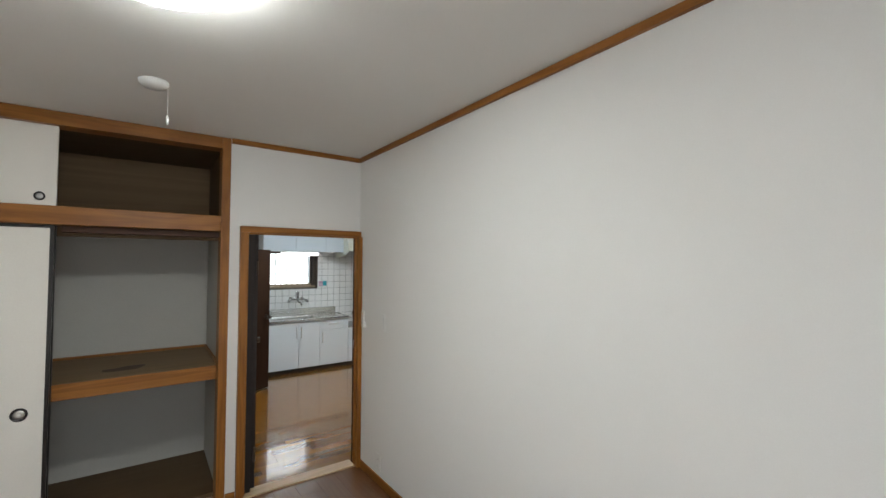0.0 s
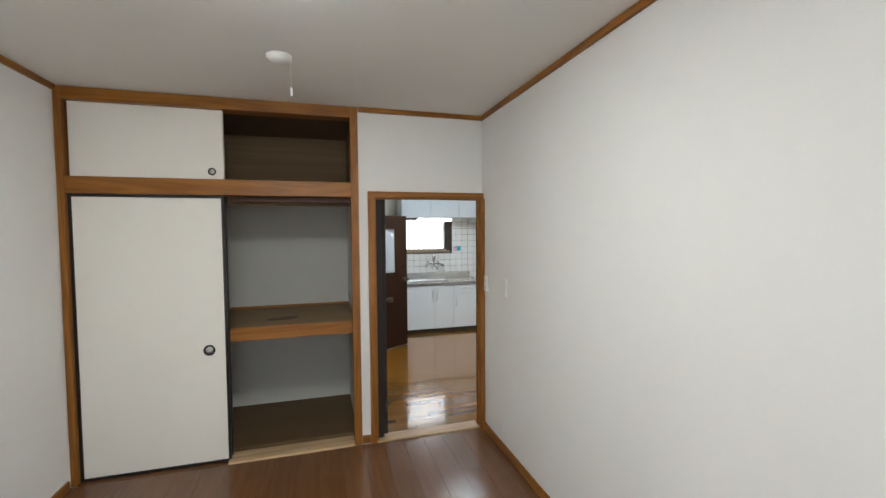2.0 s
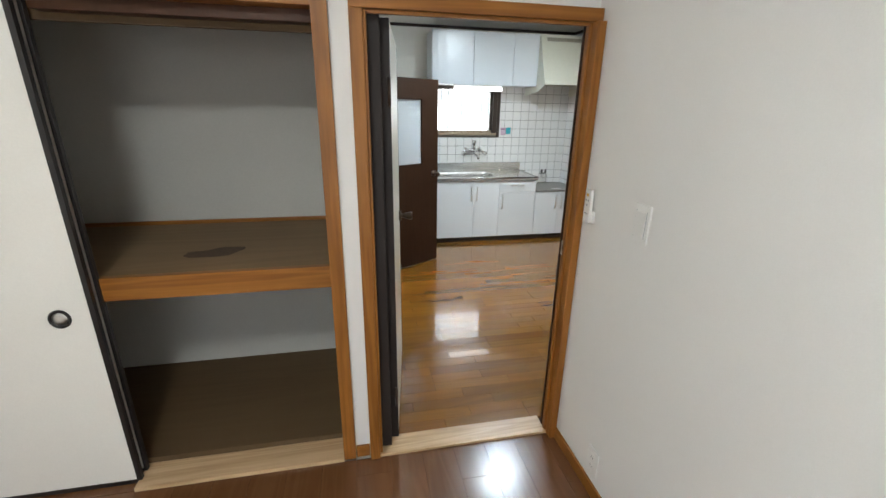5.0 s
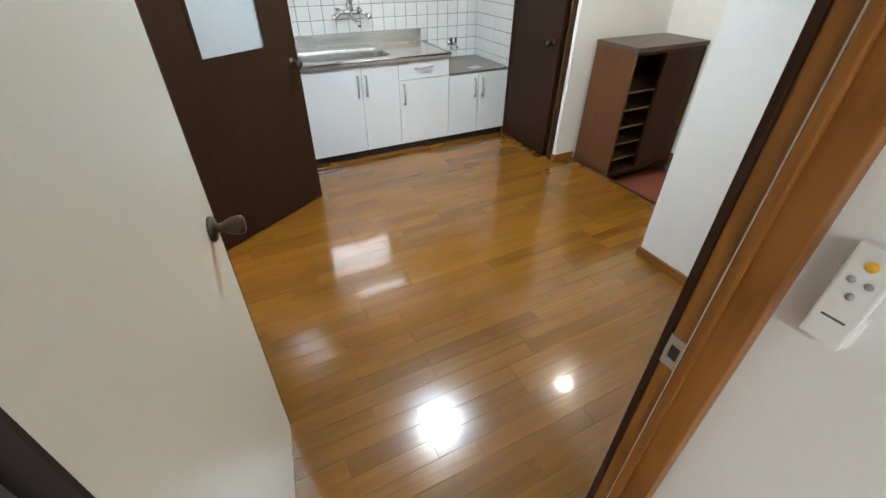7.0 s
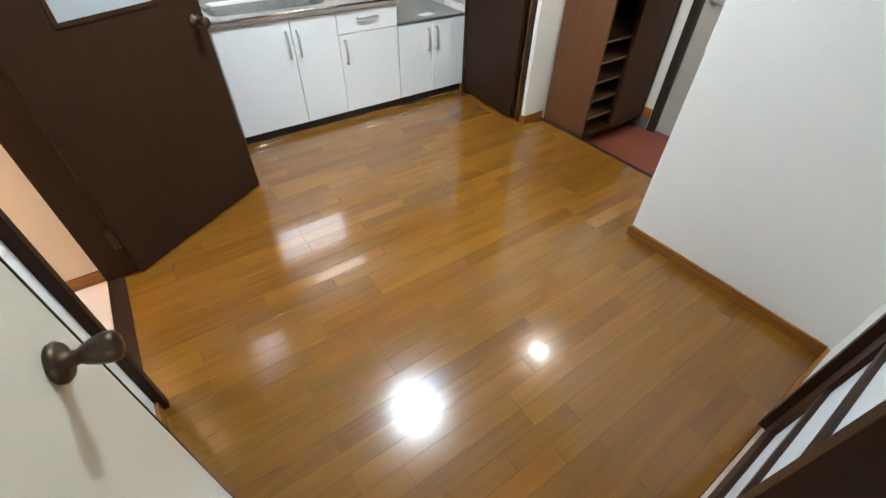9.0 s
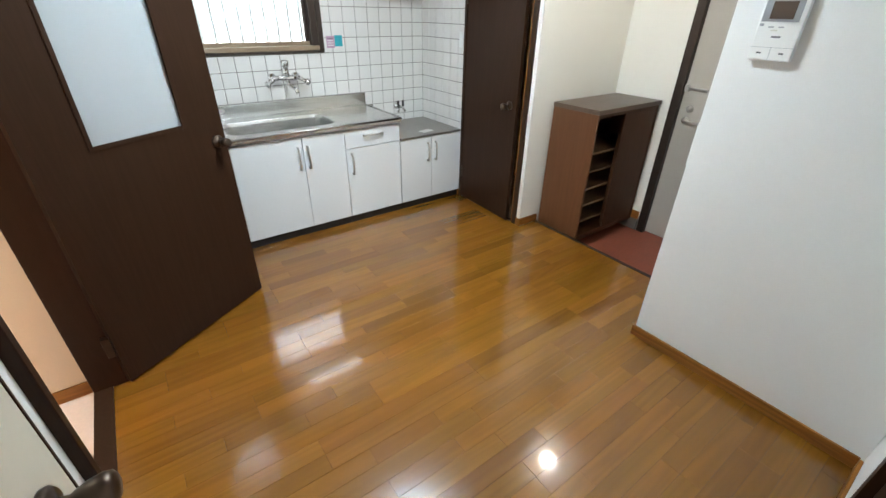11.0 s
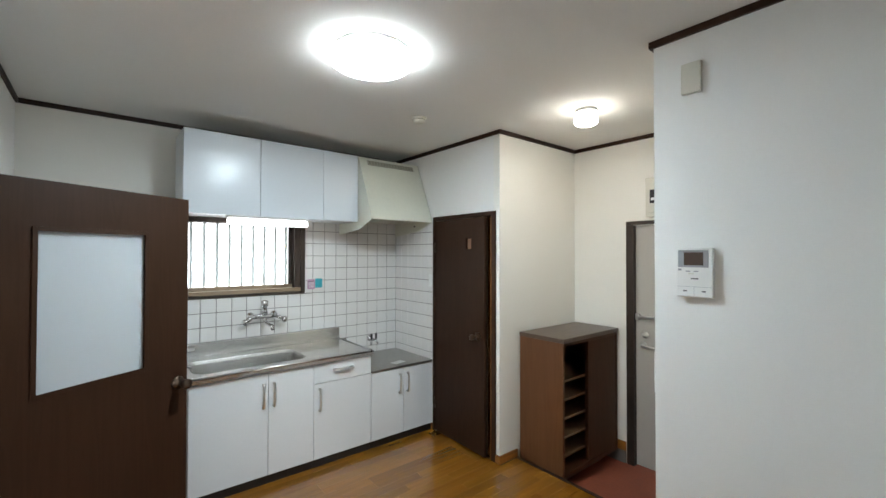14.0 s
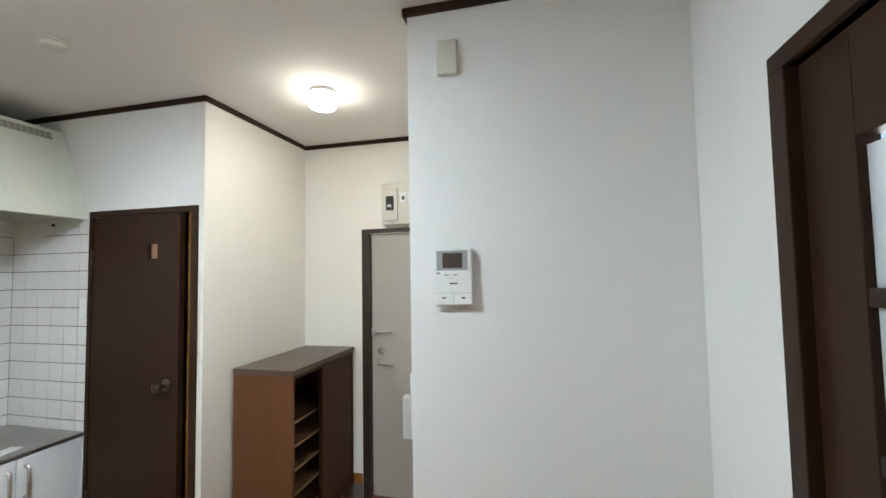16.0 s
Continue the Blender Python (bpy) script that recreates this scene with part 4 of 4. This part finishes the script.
for y0, z0, y1, z1 in ((UY - yb, 0.622, 6.11 - yb, 0.085),):
    q = [bm.verts.new(p) for p in ((0.012, y0, z0), (HW - 0.012, y0, z0), (HW - 0.012, y1, z1), (0.012, y1, z1))]
    q2 = [bm.verts.new(v.co + Vector((0, 0.012, -0.004))) for v in q]
    bm.faces.new(q), bm.faces.new(q2[::-1])
    for i in range(4):
        bm.faces.new((q[i], q[(i + 1) % 4], q2[(i + 1) % 4], q2[i]))
part("front", bm, HOOD, hd)
box("top", (0.012, HW - 0.012, UY - yb + 0.013, 0, 0.608, 0.622), HOOD, hd, bevel=0)
box("filter_plate", (0.012, HW - 0.012, 6.2 - yb, -0.002, 0.10, 0.11), HOOD_GREY, hd, "greasy grey filter plate", 0)
slope = math.degrees(math.atan2(0.537, UY - 6.11))
gm = Matrix.Translation((HW / 2, 6.315 - yb, 0.575)) @ Matrix.Rotation(radians(-(90 - slope)), 4, "X")
g = box("vent_grille", (-0.235, 0.235, -0.006, 0.0, -0.022, 0.022), HOOD_GREY, hd, "grey slotted grille", 0.001)
g.matrix_basis = gm
for i in range(16):
    box("slot", (-0.222 + i * 0.0286, -0.207 + i * 0.0286, -0.0075, -0.0062, -0.017, 0.017), VENT_SLOT, g, "", 0)
lathe("knob", [(0, 0), (0.008, 0), (0.007, 0.012), (0, 0.013)], BLACK, hd, Matrix.Translation((HW - 0.0125, 6.36 - yb, 0.06)) @ Matrix.Rotation(radians(-90), 4, "Y"), n=12)

# ---- washroom door (dark, glazed, open) ----
fw = setting(thing("door_frame_washroom", pose(KX0, 4.765, 0), "dark brown door frame", "door frame"), "dark brown washroom door frame", "door frame")
for b in ((-0.10, 0.03, -0.435, -0.40, 0, 1.825), (-0.10, 0.03, 0.395, 0.44, 0, 1.825), (-0.10, 0.03, -0.435, 0.44, 1.825, 1.862)):
    box("jamb" if b[4] < 1 else "head", b, DARK, fw, bevel=0.003)
box("sill", (-0.10, -0.03, -0.40, 0.395, -0.01, 0.006), DARK, fw)
for z in (0.22, 1.62):
    box("hinge", (0.005, 0.035, 0.372, 0.396, z - 0.05, z + 0.05), BRONZE, fw, "dark bronze hinge")
dvx, dvy = 1.316 - 0.625, 5.563 - 5.135
wdoor = setting(thing("door_washroom", pose(0.622, 5.135, 0, 0, 0, math.degrees(math.atan2(dvy, dvx))), "open dark brown door", "door"), "open dark brown door with an obscured glass pane", "door")
LW = math.hypot(dvx, dvy)
GX0, GX1, GZ0, GZ1 = 0.215, 0.605, 1.035, 1.625
for nm, b in (("stile", (0, GX0, 0, 0.034, 0.012, 1.805)), ("stile", (GX1, LW, 0, 0.034, 0.012, 1.805)), ("rail", (GX0, GX1, 0, 0.034, 0.012, GZ0)), ("rail", (GX0, GX1, 0, 0.034, GZ1, 1.805))):
    box(nm, b, DARK, wdoor, bevel=0)
for b in ((GX0 - 0.012, GX0 + 0.004, -0.005, 0.0, GZ0 - 0.012, GZ1 + 0.012), (GX1 - 0.004, GX1 + 0.012, -0.005, 0.0, GZ0 - 0.012, GZ1 + 0.012), (GX0 + 0.004, GX1 - 0.004, -0.005, 0.0, GZ0 - 0.012, GZ0 + 0.004), (GX0 + 0.004, GX1 - 0.004, -0.005, 0.0, GZ1 - 0.004, GZ1 + 0.012)):
    box("glazing_bead", b, DARK, wdoor, bevel=0.001)
box("pane", (GX0, GX1, 0.012, 0.017, GZ0, GZ1), MILK, wdoor, "obscured glass pane", 0)
kp = Matrix.Rotation(radians(90), 4, "X")
prof_k = [(0.0, 0.0), (0.030, 0.0), (0.031, 0.006), (0.026, 0.012), (0.012, 0.014), (0.011, 0.028), (0.015, 0.034), (0.020, 0.046), (0.0235, 0.062), (0.022, 0.072), (0.016, 0.076), (0.0, 0.076)]
lathe("door_knob", prof_k, BRONZE, wdoor, Matrix.Translation((LW - 0.052, 0, 0.928)) @ kp, "dark bronze knob")
lathe("door_knob", prof_k, BRONZE, wdoor, Matrix.Translation((LW - 0.052, 0.034, 0.928)) @ Matrix.Rotation(radians(-90), 4, "X"), "dark bronze knob")

# ---- toilet door (dark, ajar) ----
ft = setting(thing("door_frame_toilet", pose(KX1, 5.72, 0), "dark brown door frame", "door frame"), "dark brown toilet door frame", "door frame")
for nm, b in (("jamb", (-0.012, 0.09, -0.375, -0.335, 0, 1.835)), ("jamb", (-0.012, 0.09, 0.35, 0.378, 0, 1.835)), ("head", (-0.012, 0.09, -0.375, 0.378, 1.835, 1.868))):
    box(nm, b, DARK, ft, bevel=0.002)
# Orange strip painted for the lit toilet interior showing past the leaf.
box("jamb_edge", (-0.004, 0.05, -0.3345, -0.318, 0.005, 1.83), ORANGE, ft, "orange strip painted as the lit interior in the gap", 0)
td = setting(thing("door_toilet", pose(KX1 - 0.008, 6.066, 0, 0, 0, -92.6), "dark brown toilet door standing ajar", "door"), "dark brown toilet door standing ajar, with a tiny window", "door")
TW = 0.636
tw0, tw1, tz0, tz1 = 0.422, 0.482, 1.585, 1.665
for nm, b in (("stile", (0, tw0, -0.0, 0.034, 0.012, 1.83)), ("stile", (tw1, TW, 0.0, 0.034, 0.012, 1.83)), ("rail", (tw0, tw1, 0, 0.034, 0.012, tz0)), ("rail", (tw0, tw1, 0, 0.034, tz1, 1.83))):
    box(nm, b, DARK, td, bevel=0)
box("pane", (tw0, tw1, 0.014, 0.018, tz0, tz1), AMBER_PANE, td, "orange-tinted pane", 0)
box("glazing_bead", (tw0 - 0.022, tw0 - 0.001, -0.004, 0.0, tz0 - 0.012, tz1 + 0.012), DARK, td)
lathe("door_knob", prof_k, BRONZE, td, Matrix.Translation((0.565, 0, 0.91)) @ kp, "dark bronze knob")
for z in (0.25, 1.6):
    tube("hinge", [(0.002, -0.006, z - 0.045), (0.002, -0.006, z + 0.045)], 0.007, BRONZE, td)

# ---- glazed door into the next room ----
f2 = setting(thing("door_frame_glazed", pose(1.9525, KY0, 0), "dark brown door frame", "door frame"), "dark brown frame of the glazed door", "door frame")
for nm, b in (("jamb", (0.372, 0.43, -0.06, 0.014, 0, 1.875)), ("jamb", (-0.43, -0.372, -0.06, 0.014, 0, 1.875)), ("head", (-0.43, 0.43, -0.06, 0.014, 1.875, 1.915))):
    box(nm, b, DARK, f2, bevel=0.003)
gd = setting(thing("door_glazed", pose(1.9525, KY0 - 0.045, 0), "dark brown door with glass", "door"), "dark brown door with frosted panes between muntins", "door")
for nm, b in (("stile", (-0.37, -0.235, 0, 0.034, 0.012, 1.87)), ("stile", (0.235, 0.37, 0, 0.034, 0.012, 1.87)), ("rail", (-0.235, 0.235, 0, 0.034, 1.69, 1.87)), ("rail", (-0.235, 0.235, 0, 0.034, 0.012, 0.16))):
    box(nm, b, DARK, gd, bevel=0.002)
for i in range(6):
    z0 = 0.16 + 0.255 * i
    if i:
        box("muntin", (-0.235, 0.235, 0.004, 0.032, z0 - 0.015, z0 + 0.015), DARK_X, gd, bevel=0.002)
    box("pane", (-0.235, 0.235, 0.016, 0.020, z0 + (0.015 if i else 0), z0 + 0.24), MILK, gd, "frosted pane", 0)

# ---- partition fittings ----
t = thing("chime_box", on_east(PX, 3.855, 2.195), "blank cream cover plate high on the partition", "cover plate")
box("cover", (-0.037, 0.037, -0.022, 0, 0, 0.125), CREAM_PLASTIC, t, bevel=0.005)
ic = thing("intercom", on_east(PX, 3.845, 1.468), "white video intercom with a dark screen", "intercom")
box("body", (-0.066, 0.066, -0.026, 0, -0.098, 0.098), PLASTIC, ic, bevel=0.005)
box("bezel", (-0.058, 0.052, -0.0275, -0.0262, 0.022, 0.090), GREY_PLASTIC, ic, "grey screen surround", 0.0)
box("screen", (-0.036, 0.034, -0.0292, -0.0277, 0.030, 0.082), SCREEN, ic, "dark screen", 0)
for x, z, w, h, mt in ((-0.058, 0.008, 0.012, 0.008, GREY_PLASTIC), (-0.03, 0.004, 0.016, 0.004, GREY_PLASTIC), (0.0, 0.004, 0.016, 0.004, GREY_PLASTIC), (-0.02, -0.006, 0.02, 0.004, CREAM_PLASTIC), (-0.012, -0.026, 0.028, 0.005, INK), (-0.04, -0.076, 0.014, 0.005, INK), (0.028, -0.076, 0.014, 0.005, INK)):
    box("button" if mt is not INK else "print_bar", (x, x + w, -0.0275, -0.0262, z, z + h), mt, ic, "", 0)
boxes("button_gap", [(-0.064, 0.064, -0.0268, -0.0261, -0.0565, -0.0555), (-0.0005, 0.0005, -0.0268, -0.0261, -0.094, -0.0565)], GREY_PLASTIC, ic)
t = thing("switch_cover", pose(PX + 0.05, PY, 1.03), "white switch with a light blue label on the partition end", "switch")
box("plate", (-0.035, 0.035, 0, 0.010, -0.09, 0.09), PLASTIC, t, bevel=0.002)
box("blue_label", (-0.03, 0.03, 0.0102, 0.0115, -0.02, 0.085), BLUE_PRINT, t, "light blue label", 0)

# ---- entrance: shoe cabinet, front door, breaker ----
sc = thing("shoe_cabinet", pose(3.472, 4.905, GZ), "red-brown shoe cabinet, half open, on the entrance floor", "shoe cabinet")
SW, SD, SH, SB = EX1 - 0.014 - 3.472, WY - 0.016 - 4.905, 0.95 - GZ, 0.09
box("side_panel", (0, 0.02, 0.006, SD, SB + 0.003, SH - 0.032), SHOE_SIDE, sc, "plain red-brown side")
# Far side, bottom, back and doors take the darker of two browns.
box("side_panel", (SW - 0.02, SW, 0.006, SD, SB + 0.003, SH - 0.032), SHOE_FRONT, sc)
box("top", (-0.006, SW, -0.006, SD, SH - 0.031, SH), SHOE_TOP, sc, "brown-grey top board", 0.003)
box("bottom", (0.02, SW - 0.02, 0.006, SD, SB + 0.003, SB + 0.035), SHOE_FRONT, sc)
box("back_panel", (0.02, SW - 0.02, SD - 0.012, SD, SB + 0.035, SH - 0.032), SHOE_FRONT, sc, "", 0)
# Black block added for the dark open gap under the cabinet.
box("gap_block", (0.06, SW - 0.06, 0.10, SD - 0.02, 0.0, SB + 0.0025), BLACK, sc, "black block standing for the dark gap beneath", 0)
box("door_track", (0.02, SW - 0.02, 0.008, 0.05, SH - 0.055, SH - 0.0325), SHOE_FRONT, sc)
for i in range(5):
    z = SB + 0.035 + 0.135 * (i + 0.55)
    box("shelf", (0.0205, SW - 0.0205, 0.06, SD - 0.0125, z, z + 0.014), SHELF, sc, "pale brown shelf board", 0)
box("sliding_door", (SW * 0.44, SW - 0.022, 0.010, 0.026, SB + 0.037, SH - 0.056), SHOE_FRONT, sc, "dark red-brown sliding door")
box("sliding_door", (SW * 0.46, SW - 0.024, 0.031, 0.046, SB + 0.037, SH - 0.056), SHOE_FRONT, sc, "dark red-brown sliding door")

setting(box("trim", (EX1 - 0.008, EX1, 4.845, WY, GZ, GZ + 0.0995), surface("dark_grey_mortar", (0.12, 0.11, 0.10), 0.8, scale=80, vary=0.15, bump=0.2), bevel=0), "dark grey mortar skirting of the entrance", "trim")
ff = setting(thing("door_frame_entrance", pose(EX1, 4.42, GZ), "dark bronze door frame", "door frame"), "dark bronze metal frame of the front door", "door frame")
FH = 1.805 - GZ
for nm, b in (("jamb", (-0.006, 0.09, 0.36, 0.42, 0, FH - 0.03)), ("jamb", (-0.006, 0.09, -0.42, -0.36, 0, FH - 0.03)), ("head", (-0.006, 0.09, -0.42, 0.42, FH - 0.03, FH))):
    box(nm, b, ALU, ff, bevel=0.003)
fd = setting(thing("door_entrance", pose(EX1 + 0.03, 4.42, GZ), "closed beige steel front door", "door"), "closed beige steel front door with lever and mail flap", "door")
box("door_leaf", (0, 0.04, -0.358, 0.358, 0.01, FH - 0.035), DOOR_GREY, fd, bevel=0.003)
box("guard_latch", (-0.02, -0.001, 0.20, 0.33, 1.045 - GZ, 1.06 - GZ), NICKEL, fd, "satin metal guard latch", 0.002)
box("latch_base", (-0.026, -0.001, 0.325, 0.352, 1.03 - GZ, 1.078 - GZ), NICKEL, fd, "", 0.002)
RY = Matrix.Rotation(radians(-90), 4, "Y")
lathe("lock_cylinder", [(0, 0), (0.026, 0), (0.025, 0.008), (0.012, 0.012), (0.01, 0.02), (0, 0.02)], NICKEL, fd, Matrix.Translation((-0.0005, 0.285, 0.915 - GZ)) @ RY, "lock thumb-turn")
lathe("lever_rose", [(0, 0), (0.024, 0), (0.023, 0.008), (0.01, 0.01), (0.01, 0.045), (0, 0.045)], NICKEL, fd, Matrix.Translation((-0.0005, 0.295, 0.835 - GZ)) @ RY)
tube("lever", [(-0.045, 0.295, 0.835 - GZ), (-0.048, 0.25, 0.835 - GZ), (-0.046, 0.18, 0.830 - GZ)], 0.009, NICKEL, fd, "satin lever handle")
box("mail_box", (-0.07, -0.001, -0.16, 0.105, 0.33 - GZ, 0.62 - GZ), PLASTIC, fd, "white letter catcher", 0.006)

bb = thing("breaker_box", on_east(EX1, 4.485, 1.825), "cream breaker box above the front door", "breaker box")
box("case", (-0.17, 0.17, -0.07, 0, 0, 0.295), CREAM_PLASTIC, bb, bevel=0.006)
box("main_cover", (-0.15, -0.045, -0.085, -0.0705, 0.03, 0.255), CREAM_PLASTIC, bb, "raised cream cover", 0.004)
box("breaker", (-0.128, -0.072, -0.093, -0.0855, 0.10, 0.20), BLACK, bb, "black breaker", 0.002)
box("breaker_lever", (-0.115, -0.085, -0.104, -0.0935, 0.12, 0.14), PLASTIC, bb, "white lever", 0.002)
for i in range(3):
    b = box("branch_breaker", (-0.025 + 0.055 * i, 0.02 + 0.055 * i, -0.078, -0.0705, 0.15, 0.22), PLASTIC, bb, "white branch breaker", 0.002)
    box("toggle", (-0.012 + 0.055 * i, 0.007 + 0.055 * i, -0.086, -0.0785, 0.17, 0.195), INK, b, "", 0.001)

# ---- tiles and floor boards, piece by piece ----
def piece_mesh(name, w, d, h, bev, material):
    """A flat piece with chamfered top edges: base in z 0, top at h."""
    me = bpy.data.meshes.new(name)
    vs = [(x, y, 0) for x, y in ((0, 0), (w, 0), (w, d), (0, d))] + [(x, y, h - bev) for x, y in ((0, 0), (w, 0), (w, d), (0, d))] + [(x, y, h) for x, y in ((bev, bev), (w - bev, bev), (w - bev, d - bev), (bev, d - bev))]
    fs = [(0, 1, 5, 4), (1, 2, 6, 5), (2, 3, 7, 6), (3, 0, 4, 7), (4, 5, 9, 8), (5, 6, 10, 9), (6, 7, 11, 10), (7, 4, 8, 11), (8, 9, 10, 11)]
    me.from_pydata(vs, [], fs)
    me.materials.append(material)
    return me


PITCH, GAP = 0.1065, 0.0042
setting(boxes("grout_bed", [(1.375, KX1 - 0.006, KY1 - 0.006, KY1, 0.50, WZ0 - 0.02), (2.325, KX1 - 0.006, KY1 - 0.006, KY1, WZ0 - 0.02, 1.845)], GROUT), "grey-brown grout bed of the kitchen tiles", "wall")
setting(box("grout_bed", (KX1 - 0.006, KX1, 6.098, KY1, 0.50, 1.845), GROUT, bevel=0), "grey-brown grout bed of the side tiles", "wall")
tile_meshes = {}


def tile(parent, m, w, h):
    key = (round(w, 3), round(h, 3))
    if key not in tile_meshes:
        tile_meshes[key] = piece_mesh("tile", w, h, 0.0055, 0.0015, TILE)
    ob = new("tile", tile_meshes[key])
    ob.parent, ob.matrix_basis = parent, m @ pose(0, 0, 0, random.uniform(-0.25, 0.25), random.uniform(-0.25, 0.25), 0)


Z_TOP = 1.845
for r in range(13):
    z0 = Z_TOP - PITCH * (r + 1)
    if z0 < 0.50:
        break
    for c in range(19):
        x1 = KX1 - 0.008 - PITCH * c
        x0 = x1 - PITCH
        if x1 < 1.39:
            break
        x0 = max(x0, 1.375)
        z1 = z0 + PITCH
        if z1 > WZ0 - 0.02 and x1 <= 2.335:
            if z0 > WZ0 - 0.06 or x1 < 1.5 and z0 > 1.2:
                continue
            z1 = min(z1, WZ0 - 0.022)
        elif z1 > WZ0 - 0.02 and x0 < 2.327:
            x0 = 2.327
        if x0 < 2.63 and z1 < 0.80 or x1 - x0 < 0.02:
            continue
        tile(back_wall, Matrix.Translation((x0 + GAP / 2, KY1 - 0.006, z0 + GAP / 2)) @ Matrix.Rotation(radians(90), 4, "X"), x1 - x0 - GAP, z1 - z0 - GAP)
    for c in range(6):
        y1 = KY1 - 0.012 - PITCH * c
        y0 = max(y1 - PITCH, 6.098)
        if y1 - y0 < 0.02:
            continue
        tile(side_wall, Matrix(((0, 0, -1, KX1 - 0.006), (-1, 0, 0, y1 - GAP / 2), (0, 1, 0, z0 + GAP / 2), (0, 0, 0, 1))), y1 - y0 - GAP, PITCH - GAP)

rng = random.Random(7)
board_meshes = {}


def board(parent, name, x0, x1, y0, y1, material, z):
    key = (name, round(x1 - x0, 3), round(y1 - y0, 3))
    if key not in board_meshes:
        board_meshes[key] = piece_mesh(name, x1 - x0 - 0.0006, y1 - y0 - 0.0006, 0.0085, 0.0005, material)
    ob = new(name, board_meshes[key])
    ob.parent, ob.matrix_basis = parent, pose(x0, y0, z)


PW = 0.0768
rows = int((6.18 - 3.065) / PW) + 1
for r in range(rows):
    y0 = 3.064 + PW * r
    xe = STEP - 0.026 if y0 + PW < WY - 0.01 else KX1 - 0.002
    x = KX0 - 0.03
    while x < xe - 0.001:
        step = rng.choice((0.303, 0.455, 0.606, 0.758)) if x > KX0 else rng.choice((0.20, 0.35, 0.5))
        x1 = min(x + step, xe)
        if xe - x1 < 0.08:
            x1 = xe
        board(kit_floor, "floor_board", x, x1, y0, y0 + PW, KIT_FLOOR, -0.0085)
        x = x1
PB = 0.1515
for c in range(int((BX1 - BX0) / PB) + 1):
    x0 = BX0 + PB * c
    x1 = min(x0 + PB, BX1)
    if x1 - x0 < 0.01:
        continue
    y = BY0 - (0.9 * ((c * 0.37) % 1))
    while y < 2.95:
        ya, yb2 = max(y, BY0), min(y + 0.91, 2.95)
        if yb2 - ya > 0.01:
            board(bed_floor, "floor_board", x0, x1, ya, yb2, BED_FLOOR, -0.0085)
        y += 0.91
